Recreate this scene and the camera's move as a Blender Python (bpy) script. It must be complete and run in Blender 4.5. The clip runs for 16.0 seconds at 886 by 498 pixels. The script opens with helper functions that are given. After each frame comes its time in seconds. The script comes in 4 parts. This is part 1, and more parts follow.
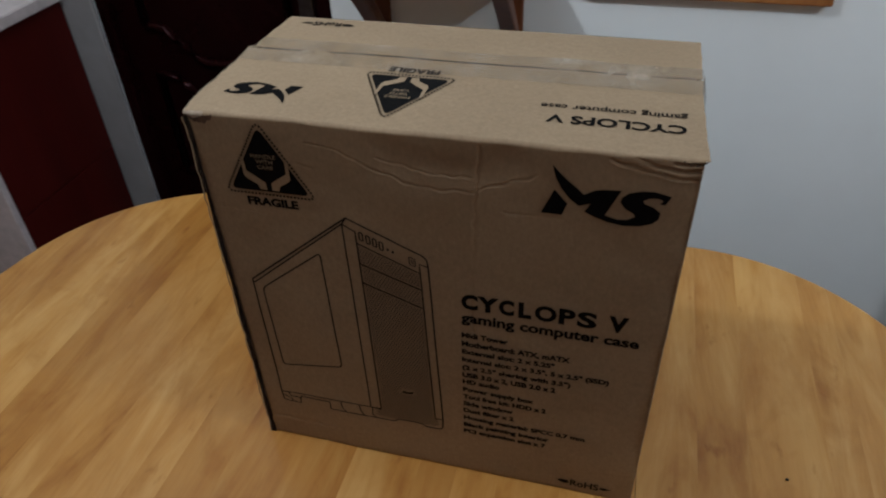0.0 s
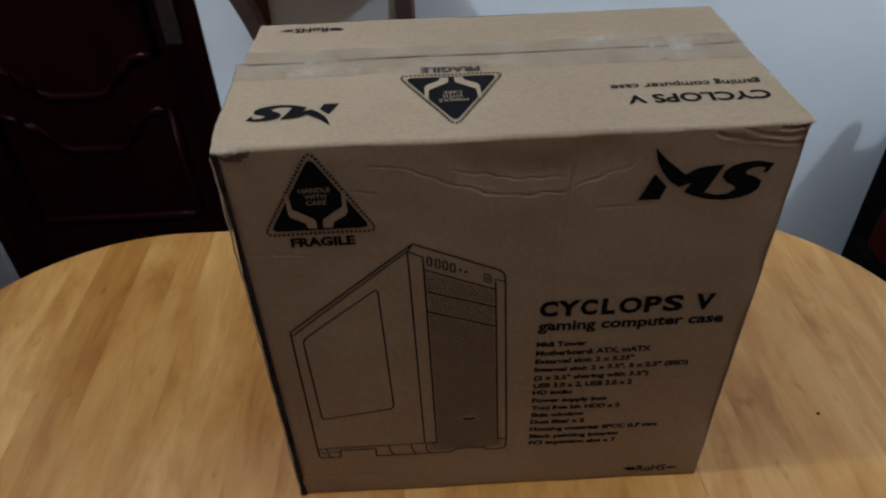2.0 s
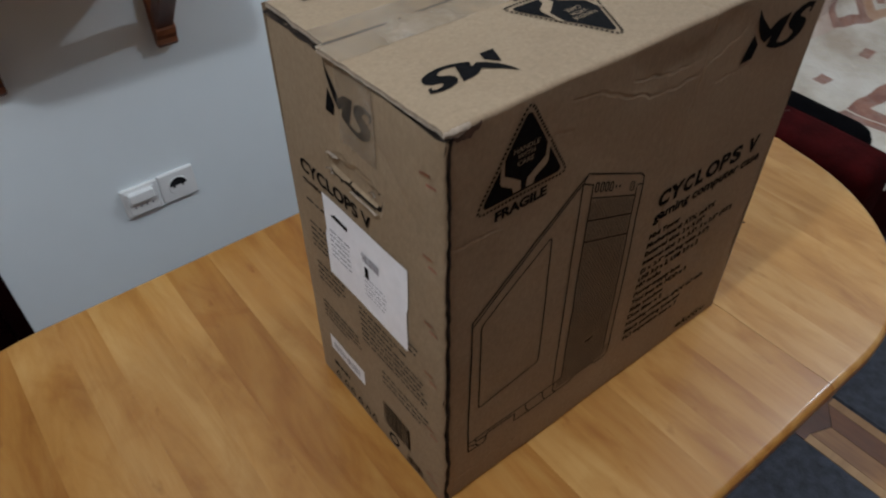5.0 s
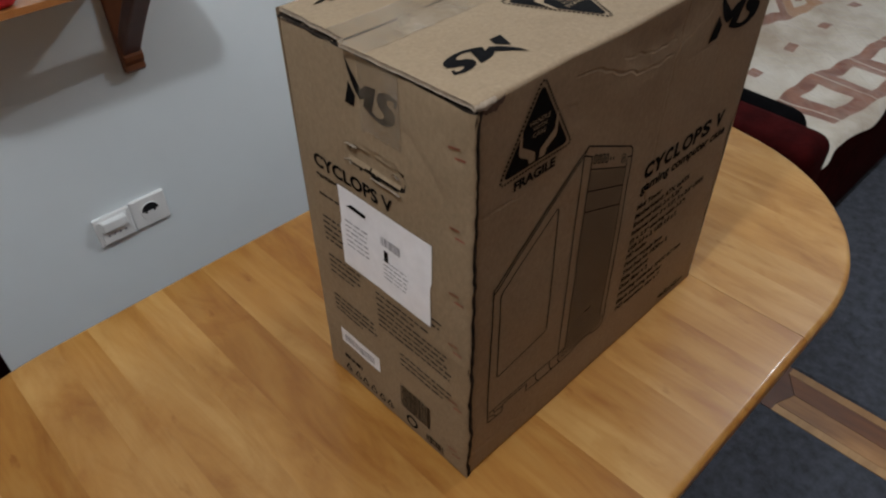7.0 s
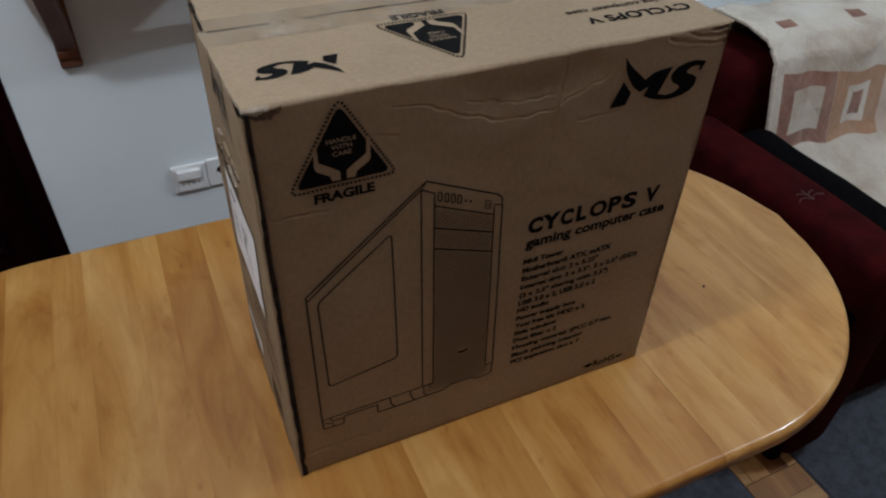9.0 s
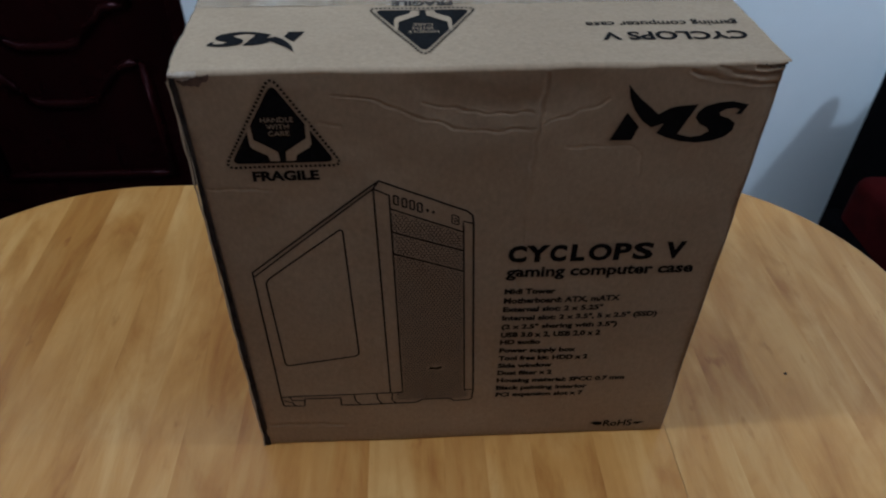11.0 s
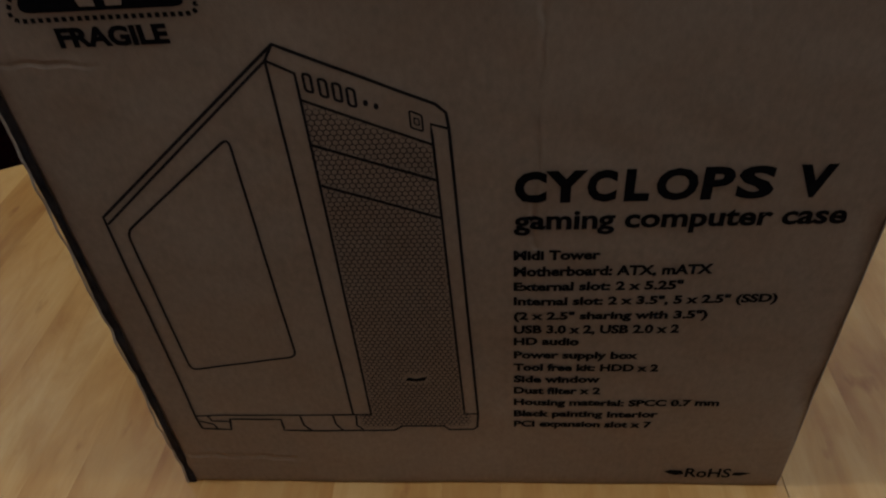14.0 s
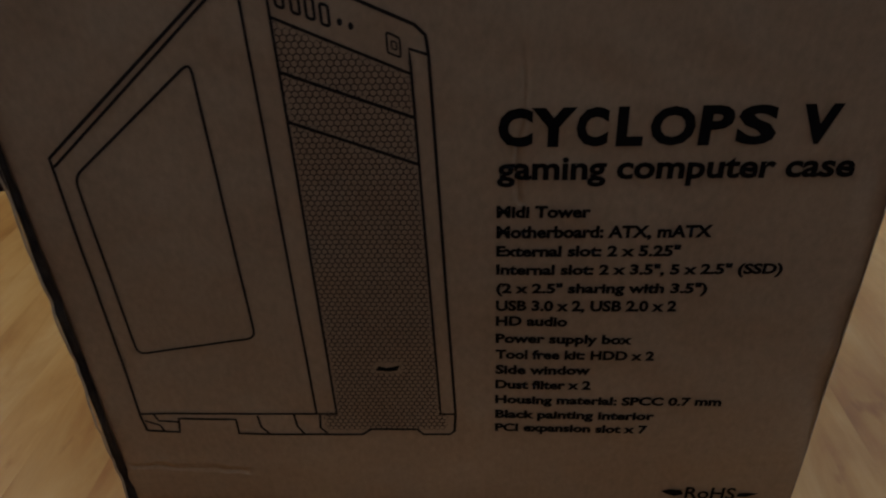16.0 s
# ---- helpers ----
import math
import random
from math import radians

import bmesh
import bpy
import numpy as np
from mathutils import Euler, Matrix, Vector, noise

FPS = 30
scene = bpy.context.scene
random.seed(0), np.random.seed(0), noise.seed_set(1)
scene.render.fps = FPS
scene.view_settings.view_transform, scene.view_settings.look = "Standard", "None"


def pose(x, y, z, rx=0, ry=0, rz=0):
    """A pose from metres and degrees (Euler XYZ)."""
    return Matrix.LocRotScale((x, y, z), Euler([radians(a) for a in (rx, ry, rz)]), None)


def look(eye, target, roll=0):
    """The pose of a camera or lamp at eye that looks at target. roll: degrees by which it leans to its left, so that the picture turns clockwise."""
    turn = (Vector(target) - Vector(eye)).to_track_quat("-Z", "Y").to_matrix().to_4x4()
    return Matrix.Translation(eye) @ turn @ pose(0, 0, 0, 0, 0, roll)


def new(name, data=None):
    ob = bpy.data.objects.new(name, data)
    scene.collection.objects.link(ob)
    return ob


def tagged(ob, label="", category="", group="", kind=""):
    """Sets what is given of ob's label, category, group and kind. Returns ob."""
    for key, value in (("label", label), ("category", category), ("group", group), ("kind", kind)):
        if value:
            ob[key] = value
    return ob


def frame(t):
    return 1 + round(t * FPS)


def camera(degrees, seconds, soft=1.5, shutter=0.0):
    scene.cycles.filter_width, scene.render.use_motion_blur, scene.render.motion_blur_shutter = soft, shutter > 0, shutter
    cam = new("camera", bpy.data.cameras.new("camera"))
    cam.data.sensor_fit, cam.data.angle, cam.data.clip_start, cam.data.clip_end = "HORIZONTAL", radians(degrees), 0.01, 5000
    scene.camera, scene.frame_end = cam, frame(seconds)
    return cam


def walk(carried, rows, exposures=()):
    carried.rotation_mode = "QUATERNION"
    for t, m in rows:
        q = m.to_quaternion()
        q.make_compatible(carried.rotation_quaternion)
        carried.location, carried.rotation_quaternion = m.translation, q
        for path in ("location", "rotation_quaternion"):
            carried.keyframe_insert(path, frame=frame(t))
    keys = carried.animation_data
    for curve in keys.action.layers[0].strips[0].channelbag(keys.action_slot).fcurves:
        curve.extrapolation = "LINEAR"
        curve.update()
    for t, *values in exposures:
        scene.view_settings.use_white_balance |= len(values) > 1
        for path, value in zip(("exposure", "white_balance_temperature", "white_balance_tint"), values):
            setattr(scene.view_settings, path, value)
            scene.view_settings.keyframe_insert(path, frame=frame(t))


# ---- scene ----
from mathutils.bvhtree import BVHTree

cam = camera(63.7, 16.0, 2.1, 0.6)
METRES, EYE, TILT, LEAN, TURN = 1.727, 1.506, 0.0, 0.0, 16.3
ROWS = [
    (0.0, 0.0, 0.0, 0.0, -1.51, -38.08, 1.93),
    (0.5, -0.0389, 0.0076, -0.0, -6.47, -38.41, 1.02),
    (1.0, -0.0714, 0.0107, 0.0016, -10.93, -38.97, 1.05),
    (1.5, -0.1005, 0.0283, -0.0035, -13.85, -39.32, 0.92),
    (2.0, -0.1204, 0.059, -0.0105, -18.71, -39.18, 1.65),
    (2.5, -0.1499, 0.0922, -0.0117, -24.07, -40.9, 1.91),
    (3.0, -0.1764, 0.1192, -0.0206, -29.96, -41.88, 1.08),
    (3.5, -0.2069, 0.1475, -0.0287, -35.08, -42.61, 0.53),
    (4.0, -0.2506, 0.1702, -0.0243, -41.23, -43.22, 1.08),
    (4.5, -0.2804, 0.1968, -0.0288, -48.37, -43.43, 0.48),
    (5.0, -0.3101, 0.2226, -0.0275, -54.45, -42.88, 0.16),
    (7.5, -0.3375, 0.209, -0.027, -55.86, -40.94, 0.55),
    (8.0, -0.3102, 0.1627, -0.025, -48.94, -40.37, 0.01),
    (8.5, -0.275, 0.1134, -0.0229, -44.69, -40.15, -1.44),
    (11.0, -0.116, 0.0508, -0.0308, -19.05, -40.83, -0.3),
    (11.5, -0.077, 0.0345, -0.0423, -15.05, -40.17, 0.64),
    (12.0, -0.0573, 0.0427, -0.0628, -13.29, -40.99, 1.07),
    (12.5, -0.0487, 0.066, -0.0847, -12.89, -40.38, 1.66),
    (13.0, -0.0527, 0.0956, -0.104, -12.41, -41.97, 2.92),
    (13.5, -0.0498, 0.1226, -0.1301, -13.25, -41.09, 2.96),
    (14.0, -0.046, 0.1333, -0.1509, -13.46, -39.76, 3.68),
    (14.5, -0.0438, 0.1325, -0.1645, -13.47, -36.58, 3.58),
    (15.0, -0.0436, 0.1321, -0.1773, -13.06, -34.13, 3.46),
    (15.5, -0.041, 0.1301, -0.1918, -14.01, -33.47, 2.62),
    (16.0, -0.0481, 0.1235, -0.1993, -13.62, -31.82, 1.92),
]
EXPO = [
    (0.0, -0.14, 6150, 9), (1.0, -0.06, 6100, 9), (2.0, 0.0, 5650, 8), (3.0, -0.01, 5300, 7), (4.0, -0.02, 5600, 9), (5.0, -0.06, 5950, 9),
    (7.5, -0.06, 6350, 10), (8.5, -0.08, 6200, 10), (11.0, -0.08, 5050, 6), (11.5, -0.14, 5000, 6), (12.5, -0.26, 5100, 6), (13.5, -0.28, 5100, 6),
    (14.5, -0.26, 5200, 7), (16.0, -0.32, 5250, 7),
]
BETWEEN = [
    (5.2, (-0.6460, 0.2250, 1.4550), (0.2940, 1.3270, 0.0760), 0.70),
    (5.725, (-0.6887, 0.2395, 1.4551), (0.3289, 1.2810, 0.0840), 0.84),
    (6.25, (-0.7147, 0.2418, 1.4563), (0.3452, 1.2692, 0.1069), 0.19),
    (6.775, (-0.7159, 0.2285, 1.4582), (0.3429, 1.2884, 0.1332), -0.55),
    (7.3, (-0.6840, 0.1960, 1.4600), (0.3160, 1.3300, 0.1510), -0.70),
    (8.7, (-0.4870, 0.0480, 1.4660), (0.2290, 1.4110, 0.1890), 1.60),
    (9.225, (-0.4291, 0.0247, 1.4676), (0.1899, 1.4314, 0.1878), 2.34),
    (9.75, (-0.3731, 0.0249, 1.4676), (0.1010, 1.4702, 0.1690), 2.66),
    (10.275, (-0.3162, 0.0331, 1.4640), (-0.0012, 1.5057, 0.1479), 2.43),
    (10.8, (-0.2560, 0.0340, 1.4550), (-0.0820, 1.5300, 0.1390), 1.50),
]
STAND = pose(0, 0, EYE, TILT, LEAN, TURN)
PATH = [(t, STAND @ pose(METRES * x, METRES * y, METRES * z, 90 + pitch, roll, yaw)) for t, x, y, z, yaw, pitch, roll in ROWS]
PATH += [(t, look(eye, target, roll)) for t, eye, target, roll in BETWEEN]
walk(cam, sorted(PATH, key=lambda row: row[0]), EXPO)

# ---- light ----
world = bpy.data.worlds.new("room_world")
scene.world = world
world.use_nodes = True
world.node_tree.nodes["Background"].inputs[0].default_value = (0.02, 0.022, 0.03, 1)
world.node_tree.nodes["Background"].inputs[1].default_value = 1.0


def bulb_light(x, y, z, watts, size, colour):
    lamp = bpy.data.lights.new("bulb_light", "POINT")
    lamp.energy, lamp.shadow_soft_size, lamp.color = watts, size, colour
    ob = new("bulb_light", lamp)
    ob.location = (x, y, z)
    return ob


WHITE = (0.965, 1.0, 1.035)
bulb_light(-0.9, 0.47, 2.25, 30.5, 0.04, WHITE)
bulb_light(1.43, 0.4, 2.22, 35.5, 0.04, WHITE)


# ---- materials ----
def nodes_of(name):
    m = bpy.data.materials.new(name)
    m.use_nodes = True
    return m, m.node_tree.nodes, m.node_tree.links, m.node_tree.nodes["Principled BSDF"]


def noise_tex(n, l, scale, stretch=(1, 1, 1), detail=4.0, coord=None, rough=0.6, twist=0.0):
    if coord is None:
        coord = n.new("ShaderNodeTexCoord").outputs["Object"]
    mp = n.new("ShaderNodeMapping")
    mp.inputs["Scale"].default_value = stretch
    l.new(coord, mp.inputs["Vector"])
    t = n.new("ShaderNodeTexNoise")
    t.inputs["Scale"].default_value = scale
    t.inputs["Detail"].default_value = detail
    t.inputs["Roughness"].default_value = rough
    t.inputs["Distortion"].default_value = twist
    l.new(mp.outputs[0], t.inputs["Vector"])
    return t.outputs["Fac"]


def ramp(n, l, fac, stops):
    r = n.new("ShaderNodeValToRGB")
    while len(r.color_ramp.elements) < len(stops):
        r.color_ramp.elements.new(0.5)
    for e, (p, c) in zip(r.color_ramp.elements, stops):
        e.position, e.color = p, (*c, 1)
    l.new(fac, r.inputs[0])
    return r.outputs[0]


def mixed(n, l, fac, a, b, mode="MIX"):
    m = n.new("ShaderNodeMix")
    m.data_type, m.blend_type = "RGBA", mode
    for sock, v in ((m.inputs[0], fac), (m.inputs[6], a), (m.inputs[7], b)):
        if hasattr(v, "is_output"):
            l.new(v, sock)
        elif isinstance(v, (int, float)):
            sock.default_value = v
        else:
            sock.default_value = (*v, 1)
    return m.outputs[2]


def bumped(n, l, b, height, strength, distance):
    k = n.new("ShaderNodeBump")
    k.inputs["Strength"].default_value, k.inputs["Distance"].default_value = strength, distance
    l.new(height, k.inputs["Height"])
    l.new(k.outputs[0], b.inputs["Normal"])


def plain(name, colour, rough, scale=30.0, vary=0.15, metal=0.0, bump=0.2, dist=0.001, coat=0.0):
    m, n, l, b = nodes_of(name)
    f = noise_tex(n, l, scale)
    dark = tuple(c * (1 - vary) for c in colour)
    lite = tuple(min(1, c * (1 + vary)) for c in colour)
    l.new(ramp(n, l, f, [(0.3, dark), (0.7, lite)]), b.inputs["Base Color"])
    b.inputs["Roughness"].default_value, b.inputs["Metallic"].default_value = rough, metal
    b.inputs["Coat Weight"].default_value = coat
    if max(colour) < 0.06:
        b.inputs["Specular IOR Level"].default_value = 0.15
    if bump:
        bumped(n, l, b, noise_tex(n, l, scale * 8, detail=2), bump, dist)
    return m


def cardboard(name, lo, hi):
    """Kraft board: fibre flecks, faint flute lines, broad stains."""
    m, n, l, b = nodes_of(name)
    fleck = noise_tex(n, l, 300, (1, 1, 0.6), 3)
    broad = noise_tex(n, l, 7, (1, 1, 1), 5)
    c = ramp(n, l, fleck, [(0.3, lo), (0.7, hi)])
    c = mixed(n, l, 0.52, c, ramp(n, l, broad, [(0.3, lo), (0.72, hi)]))
    fibre = noise_tex(n, l, 150, (1, 1, 0.8), 4)
    c = mixed(n, l, 1.0, c, ramp(n, l, fibre, [(0.3, (0.93, 0.925, 0.92)), (0.7, (1.07, 1.07, 1.075))]), "MULTIPLY")
    l.new(c, b.inputs["Base Color"])
    b.inputs["Roughness"].default_value = 0.72
    b.inputs["Specular IOR Level"].default_value = 0.3
    flute = noise_tex(n, l, 60, (2.4, 2.4, 0.02), 1)
    bumped(n, l, b, mixed(n, l, 0.4, flute, noise_tex(n, l, 35, (1, 1, 1), 4)), 0.17, 0.0012)
    return m


def wood(name, stops, along, scale, rough, coat=0.0, tint=0.0, bump=0.12):
    """Sawn and varnished wood with grain along one axis: 0, 1 or 2."""
    m, n, l, b = nodes_of(name)
    coord = n.new("ShaderNodeTexCoord").outputs["Object"]
    info = n.new("ShaderNodeObjectInfo")
    shift = n.new("ShaderNodeVectorMath")
    shift.operation = "MULTIPLY_ADD"
    l.new(info.outputs["Random"], shift.inputs[0])
    shift.inputs[1].default_value = (37.0, 21.0, 53.0)
    l.new(coord, shift.inputs[2])
    stretch, fine = [1.0, 1.0, 1.0], [1.0, 1.0, 1.0]
    stretch[along], fine[along] = 0.17, 0.05
    big = noise_tex(n, l, scale, stretch, 5, shift.outputs[0], 0.55, 0.7)
    thin = noise_tex(n, l, scale * 14, fine, 3, shift.outputs[0])
    c = ramp(n, l, big, stops)
    c = mixed(n, l, 0.13, c, ramp(n, l, thin, [(0.35, stops[0][1]), (0.65, stops[-1][1])]))
    if tint:
        r = ramp(n, l, info.outputs["Random"], [(0.0, (1 - tint, 1 - tint * 1.25, 1 - tint * 1.5)), (0.55, (1, 1, 1)), (1.0, (1.06, 1.06, 1.04))])
        c = mixed(n, l, 1.0, c, r, "MULTIPLY")
    l.new(c, b.inputs["Base Color"])
    rr = n.new("ShaderNodeMapRange")
    rr.inputs["To Min"].default_value, rr.inputs["To Max"].default_value = rough * 0.8, rough * 1.3
    l.new(noise_tex(n, l, 9, (1, 1, 1), 4), rr.inputs["Value"])
    l.new(rr.outputs[0], b.inputs["Roughness"])
    b.inputs["Coat Weight"].default_value, b.inputs["Coat Roughness"].default_value = coat, 0.09
    bumped(n, l, b, thin, bump, 0.0006)
    return m


def pine():
    """Glued pine boards under a honey varnish: clouds, streaks, fine grain and dark flecks along y."""
    m, n, l, b = nodes_of("varnished_pine")
    coord = n.new("ShaderNodeTexCoord").outputs["Object"]
    info = n.new("ShaderNodeObjectInfo")
    shift = n.new("ShaderNodeVectorMath")
    shift.operation = "MULTIPLY_ADD"
    l.new(info.outputs["Random"], shift.inputs[0])
    shift.inputs[1].default_value = (37.0, 21.0, 53.0)
    l.new(coord, shift.inputs[2])
    at = shift.outputs[0]
    stops = [(0.24, (0.25, 0.099, 0.0155)), (0.46, (0.38, 0.187, 0.044)), (0.72, (0.48, 0.279, 0.09))]
    c = ramp(n, l, noise_tex(n, l, 16, (1, 0.16, 1), 6, at, 0.6, 0.9), stops)
    cloud = ramp(n, l, noise_tex(n, l, 7, (1, 0.7, 1), 5, at, 0.65), [(0.3, (0.78, 0.68, 0.54)), (0.5, (1, 1, 1)), (0.75, (1.08, 1.09, 1.09))])
    c = mixed(n, l, 0.6, c, cloud, "MULTIPLY")
    arcs = noise_tex(n, l, 11, (1, 0.4, 1), 4, at, 0.55, 2.2)
    c = mixed(n, l, 0.55, c, ramp(n, l, arcs, [(0.34, (0.8, 0.7, 0.55)), (0.47, (1, 1, 1)), (0.7, (1.06, 1.07, 1.08))]), "MULTIPLY")
    streak = noise_tex(n, l, 70, (1, 0.05, 1), 4, at, 0.7, 0.4)
    c = mixed(n, l, 0.55, c, ramp(n, l, streak, [(0.32, (0.86, 0.8, 0.7)), (0.52, (1, 1, 1))]), "MULTIPLY")
    fleck = noise_tex(n, l, 42, (1, 0.45, 1), 3, at, 0.5)
    c = mixed(n, l, 0.8, c, ramp(n, l, fleck, [(0.24, (0.7, 0.6, 0.48)), (0.33, (1, 1, 1))]), "MULTIPLY")
    board = ramp(n, l, info.outputs["Random"], [(0.0, (0.82, 0.74, 0.61)), (0.25, (0.94, 0.905, 0.84)), (0.55, (1, 1, 1)), (1.0, (1.1, 1.12, 1.13))])
    l.new(mixed(n, l, 1.0, c, board, "MULTIPLY"), b.inputs["Base Color"])
    rr = n.new("ShaderNodeMapRange")
    rr.inputs["To Min"].default_value, rr.inputs["To Max"].default_value = 0.3, 0.52
    l.new(noise_tex(n, l, 9, (1, 1, 1), 5), rr.inputs["Value"])
    l.new(rr.outputs[0], b.inputs["Roughness"])
    b.inputs["Specular IOR Level"].default_value = 0.22
    b.inputs["Coat Weight"].default_value, b.inputs["Coat Roughness"].default_value = 0.3, 0.13
    bumped(n, l, b, streak, 0.1, 0.0006)
    return m


KRAFT = cardboard("kraft_board", (0.207, 0.147, 0.088), (0.284, 0.211, 0.131))
# Near-black board: shade of the gaps is put into the edge colour.
KRAFT_EDGE_AND_SHADE = plain("kraft_edge_and_shade", (0.016, 0.011, 0.008), 0.9, 60, 0.9)
KRAFT_TORN = plain("kraft_torn_paper", (0.29, 0.235, 0.175), 0.9, 160, 0.25)
INK = plain("black_print_ink", (0.004, 0.0038, 0.004), 0.65, 240, 0.5, bump=0.0)
INK.node_tree.nodes["Principled BSDF"].inputs["Specular IOR Level"].default_value = 0.04
INK_FADED = plain("faded_brown_print_ink", (0.026, 0.019, 0.014), 0.7, 160, 0.5, bump=0.0)
INK_THIN = plain("brown_black_line_ink", (0.008, 0.0065, 0.006), 0.7, 240, 0.4, bump=0.0)
RED_INK = plain("red_brown_print_ink", (0.2, 0.05, 0.025), 0.65, 300, 0.4, bump=0.0)
PAPER = plain("white_label_paper", (0.76, 0.76, 0.78), 0.6, 60, 0.05, bump=0.1)
GREY_INK = plain("grey_label_ink", (0.33, 0.33, 0.36), 0.7, 300, 0.4, bump=0.0)
PINE = pine()
HONEY = wood("honey_varnished_wood", [(0.3, (0.2, 0.07, 0.02)), (0.6, (0.36, 0.15, 0.045)), (0.8, (0.5, 0.24, 0.08))], 2, 9, 0.32, 0.3)
# Darker copy of the honey wood: shade under the shelf put into colour.
SHADED_BRACKET_WOOD = wood("shaded_bracket_wood", [(0.3, (0.075, 0.02, 0.006)), (0.6, (0.14, 0.042, 0.012)), (0.8, (0.21, 0.07, 0.022))], 2, 9, 0.5, 0.0)
MAHOGANY = wood("dark_mahogany", [(0.3, (0.003, 0.0006, 0.0007)), (0.6, (0.008, 0.0012, 0.0014)), (0.8, (0.016, 0.002, 0.0025))], 2, 6, 0.27, 0.0)
MAHOGANY.node_tree.nodes["Principled BSDF"].inputs["Specular Tint"].default_value = (1.0, 0.5, 0.55, 1)
MAHOGANY.node_tree.nodes["Principled BSDF"].inputs["Specular IOR Level"].default_value = 0.1
RED_WOOD = wood("red_mahogany", [(0.3, (0.03, 0.0025, 0.002)), (0.6, (0.05, 0.004, 0.003)), (0.8, (0.065, 0.007, 0.005))], 2, 6, 0.45, 0.0)
RED_WOOD.node_tree.nodes["Principled BSDF"].inputs["Specular IOR Level"].default_value = 0.1
PARQUET = wood("parquet_wood", [(0.3, (0.17, 0.07, 0.019)), (0.55, (0.33, 0.155, 0.047)), (0.75, (0.45, 0.235, 0.078))], 1, 14, 0.4, 0.15, 0.6)
WALL = plain("white_wall_paint", (0.745, 0.81, 0.83), 0.85, 3.0, 0.03, bump=0.12, dist=0.0015)
CEIL = plain("ceiling_paint", (0.75, 0.75, 0.75), 0.9, 3.0, 0.03)
CARPET = plain("grey_blue_carpet", (0.055, 0.062, 0.078), 0.95, 45, 0.4, bump=0.8, dist=0.004)
FLOOR = plain("brown_floor", (0.16, 0.085, 0.045), 0.5, 10, 0.3)
MAROON = plain("maroon_velour", (0.026, 0.0018, 0.0018), 0.85, 20, 0.35, bump=0.5, dist=0.002)
MAROON.node_tree.nodes["Principled BSDF"].inputs["Specular IOR Level"].default_value = 0.04
MATTE_BLACK = plain("matte_black", (0.0022, 0.002, 0.0024), 0.95, 40, 0.4, bump=0.5)
MATTE_BLACK.node_tree.nodes["Principled BSDF"].inputs["Specular IOR Level"].default_value = 0.03
PLASTIC = plain("white_plastic", (0.78, 0.79, 0.78), 0.35, 20, 0.03, bump=0.0)
DARK_HOLE = plain("socket_black", (0.015, 0.015, 0.017), 0.6, 60, 0.3, bump=0.0)
METAL = plain("dull_metal", (0.1, 0.095, 0.1), 0.35, 60, 0.2, metal=1.0, bump=0.0)
RED_CLOTH = plain("red_cloth", (0.45, 0.012, 0.015), 0.85, 60, 0.3)


# ---- building tools ----
def finish(name, bm, material, parent=None, smooth=False):
    me = bpy.data.meshes.new(name)
    bm.normal_update()
    bm.to_mesh(me)
    bm.free()
    me.materials.append(material)
    if smooth:
        me.shade_smooth()
    ob = new(name, me)
    ob.parent = parent
    return ob


def part(name, bm, material, parent, label="", smooth=False):
    ob = finish(name, bm, material, parent, smooth)
    if label:
        ob["label"] = label
    return ob


def thing(name, x, y, z, label, category, group="", kind=""):
    ob = new(name)
    ob.empty_display_size = 0.05
    ob.location = (x, y, z)
    return tagged(ob, label, category, group, kind)


def block(x0, x1, y0, y1, z0, z1, bevel=0.0, segments=2, bm=None):
    """A box between two corners, its edges rounded."""
    own = bmesh.new()
    bmesh.ops.create_cube(own, size=1)
    for v in own.verts:
        v.co = Vector(((x0 + x1) / 2 + v.co.x * (x1 - x0), (y0 + y1) / 2 + v.co.y * (y1 - y0), (z0 + z1) / 2 + v.co.z * (z1 - z0)))
    if bevel:
        bmesh.ops.bevel(own, geom=own.edges[:], offset=bevel, segments=segments, profile=0.5, affect="EDGES")
    if bm is None:
        return own
    me = bpy.data.meshes.new("block")
    own.to_mesh(me)
    own.free()
    bm.from_mesh(me)
    bpy.data.meshes.remove(me)
    return bm


def sheet(nu, nv, fn):
    """A grid of nu by nv faces; fn(a, b) with a and b from 0 to 1 gives the places."""
    bm = bmesh.new()
    rows = [[bm.verts.new(fn(i / nu, j / nv)) for i in range(nu + 1)] for j in range(nv + 1)]
    for j in range(nv):
        for i in range(nu):
            bm.faces.new((rows[j][i], rows[j][i + 1], rows[j + 1][i + 1], rows[j + 1][i]))
    return bm


def prism(outline, d0, d1, place):
    """A closed outline of 2D points, filled and given thickness from d0 to d1; place(u, v, d) sets it in space."""
    bm = bmesh.new()
    a = [bm.verts.new(place(u, v, d0)) for u, v in outline]
    b = [bm.verts.new(place(u, v, d1)) for u, v in outline]
    n = len(outline)
    for i in range(n):
        bm.faces.new((a[i], a[(i + 1) % n], b[(i + 1) % n], b[i]))
    for ring in (a, b):
        edges = [bm.edges.get((ring[i], ring[(i + 1) % n])) for i in range(n)]
        bmesh.ops.triangle_fill(bm, edges=edges, use_beauty=True)
    bmesh.ops.recalc_face_normals(bm, faces=bm.faces[:])
    return bm


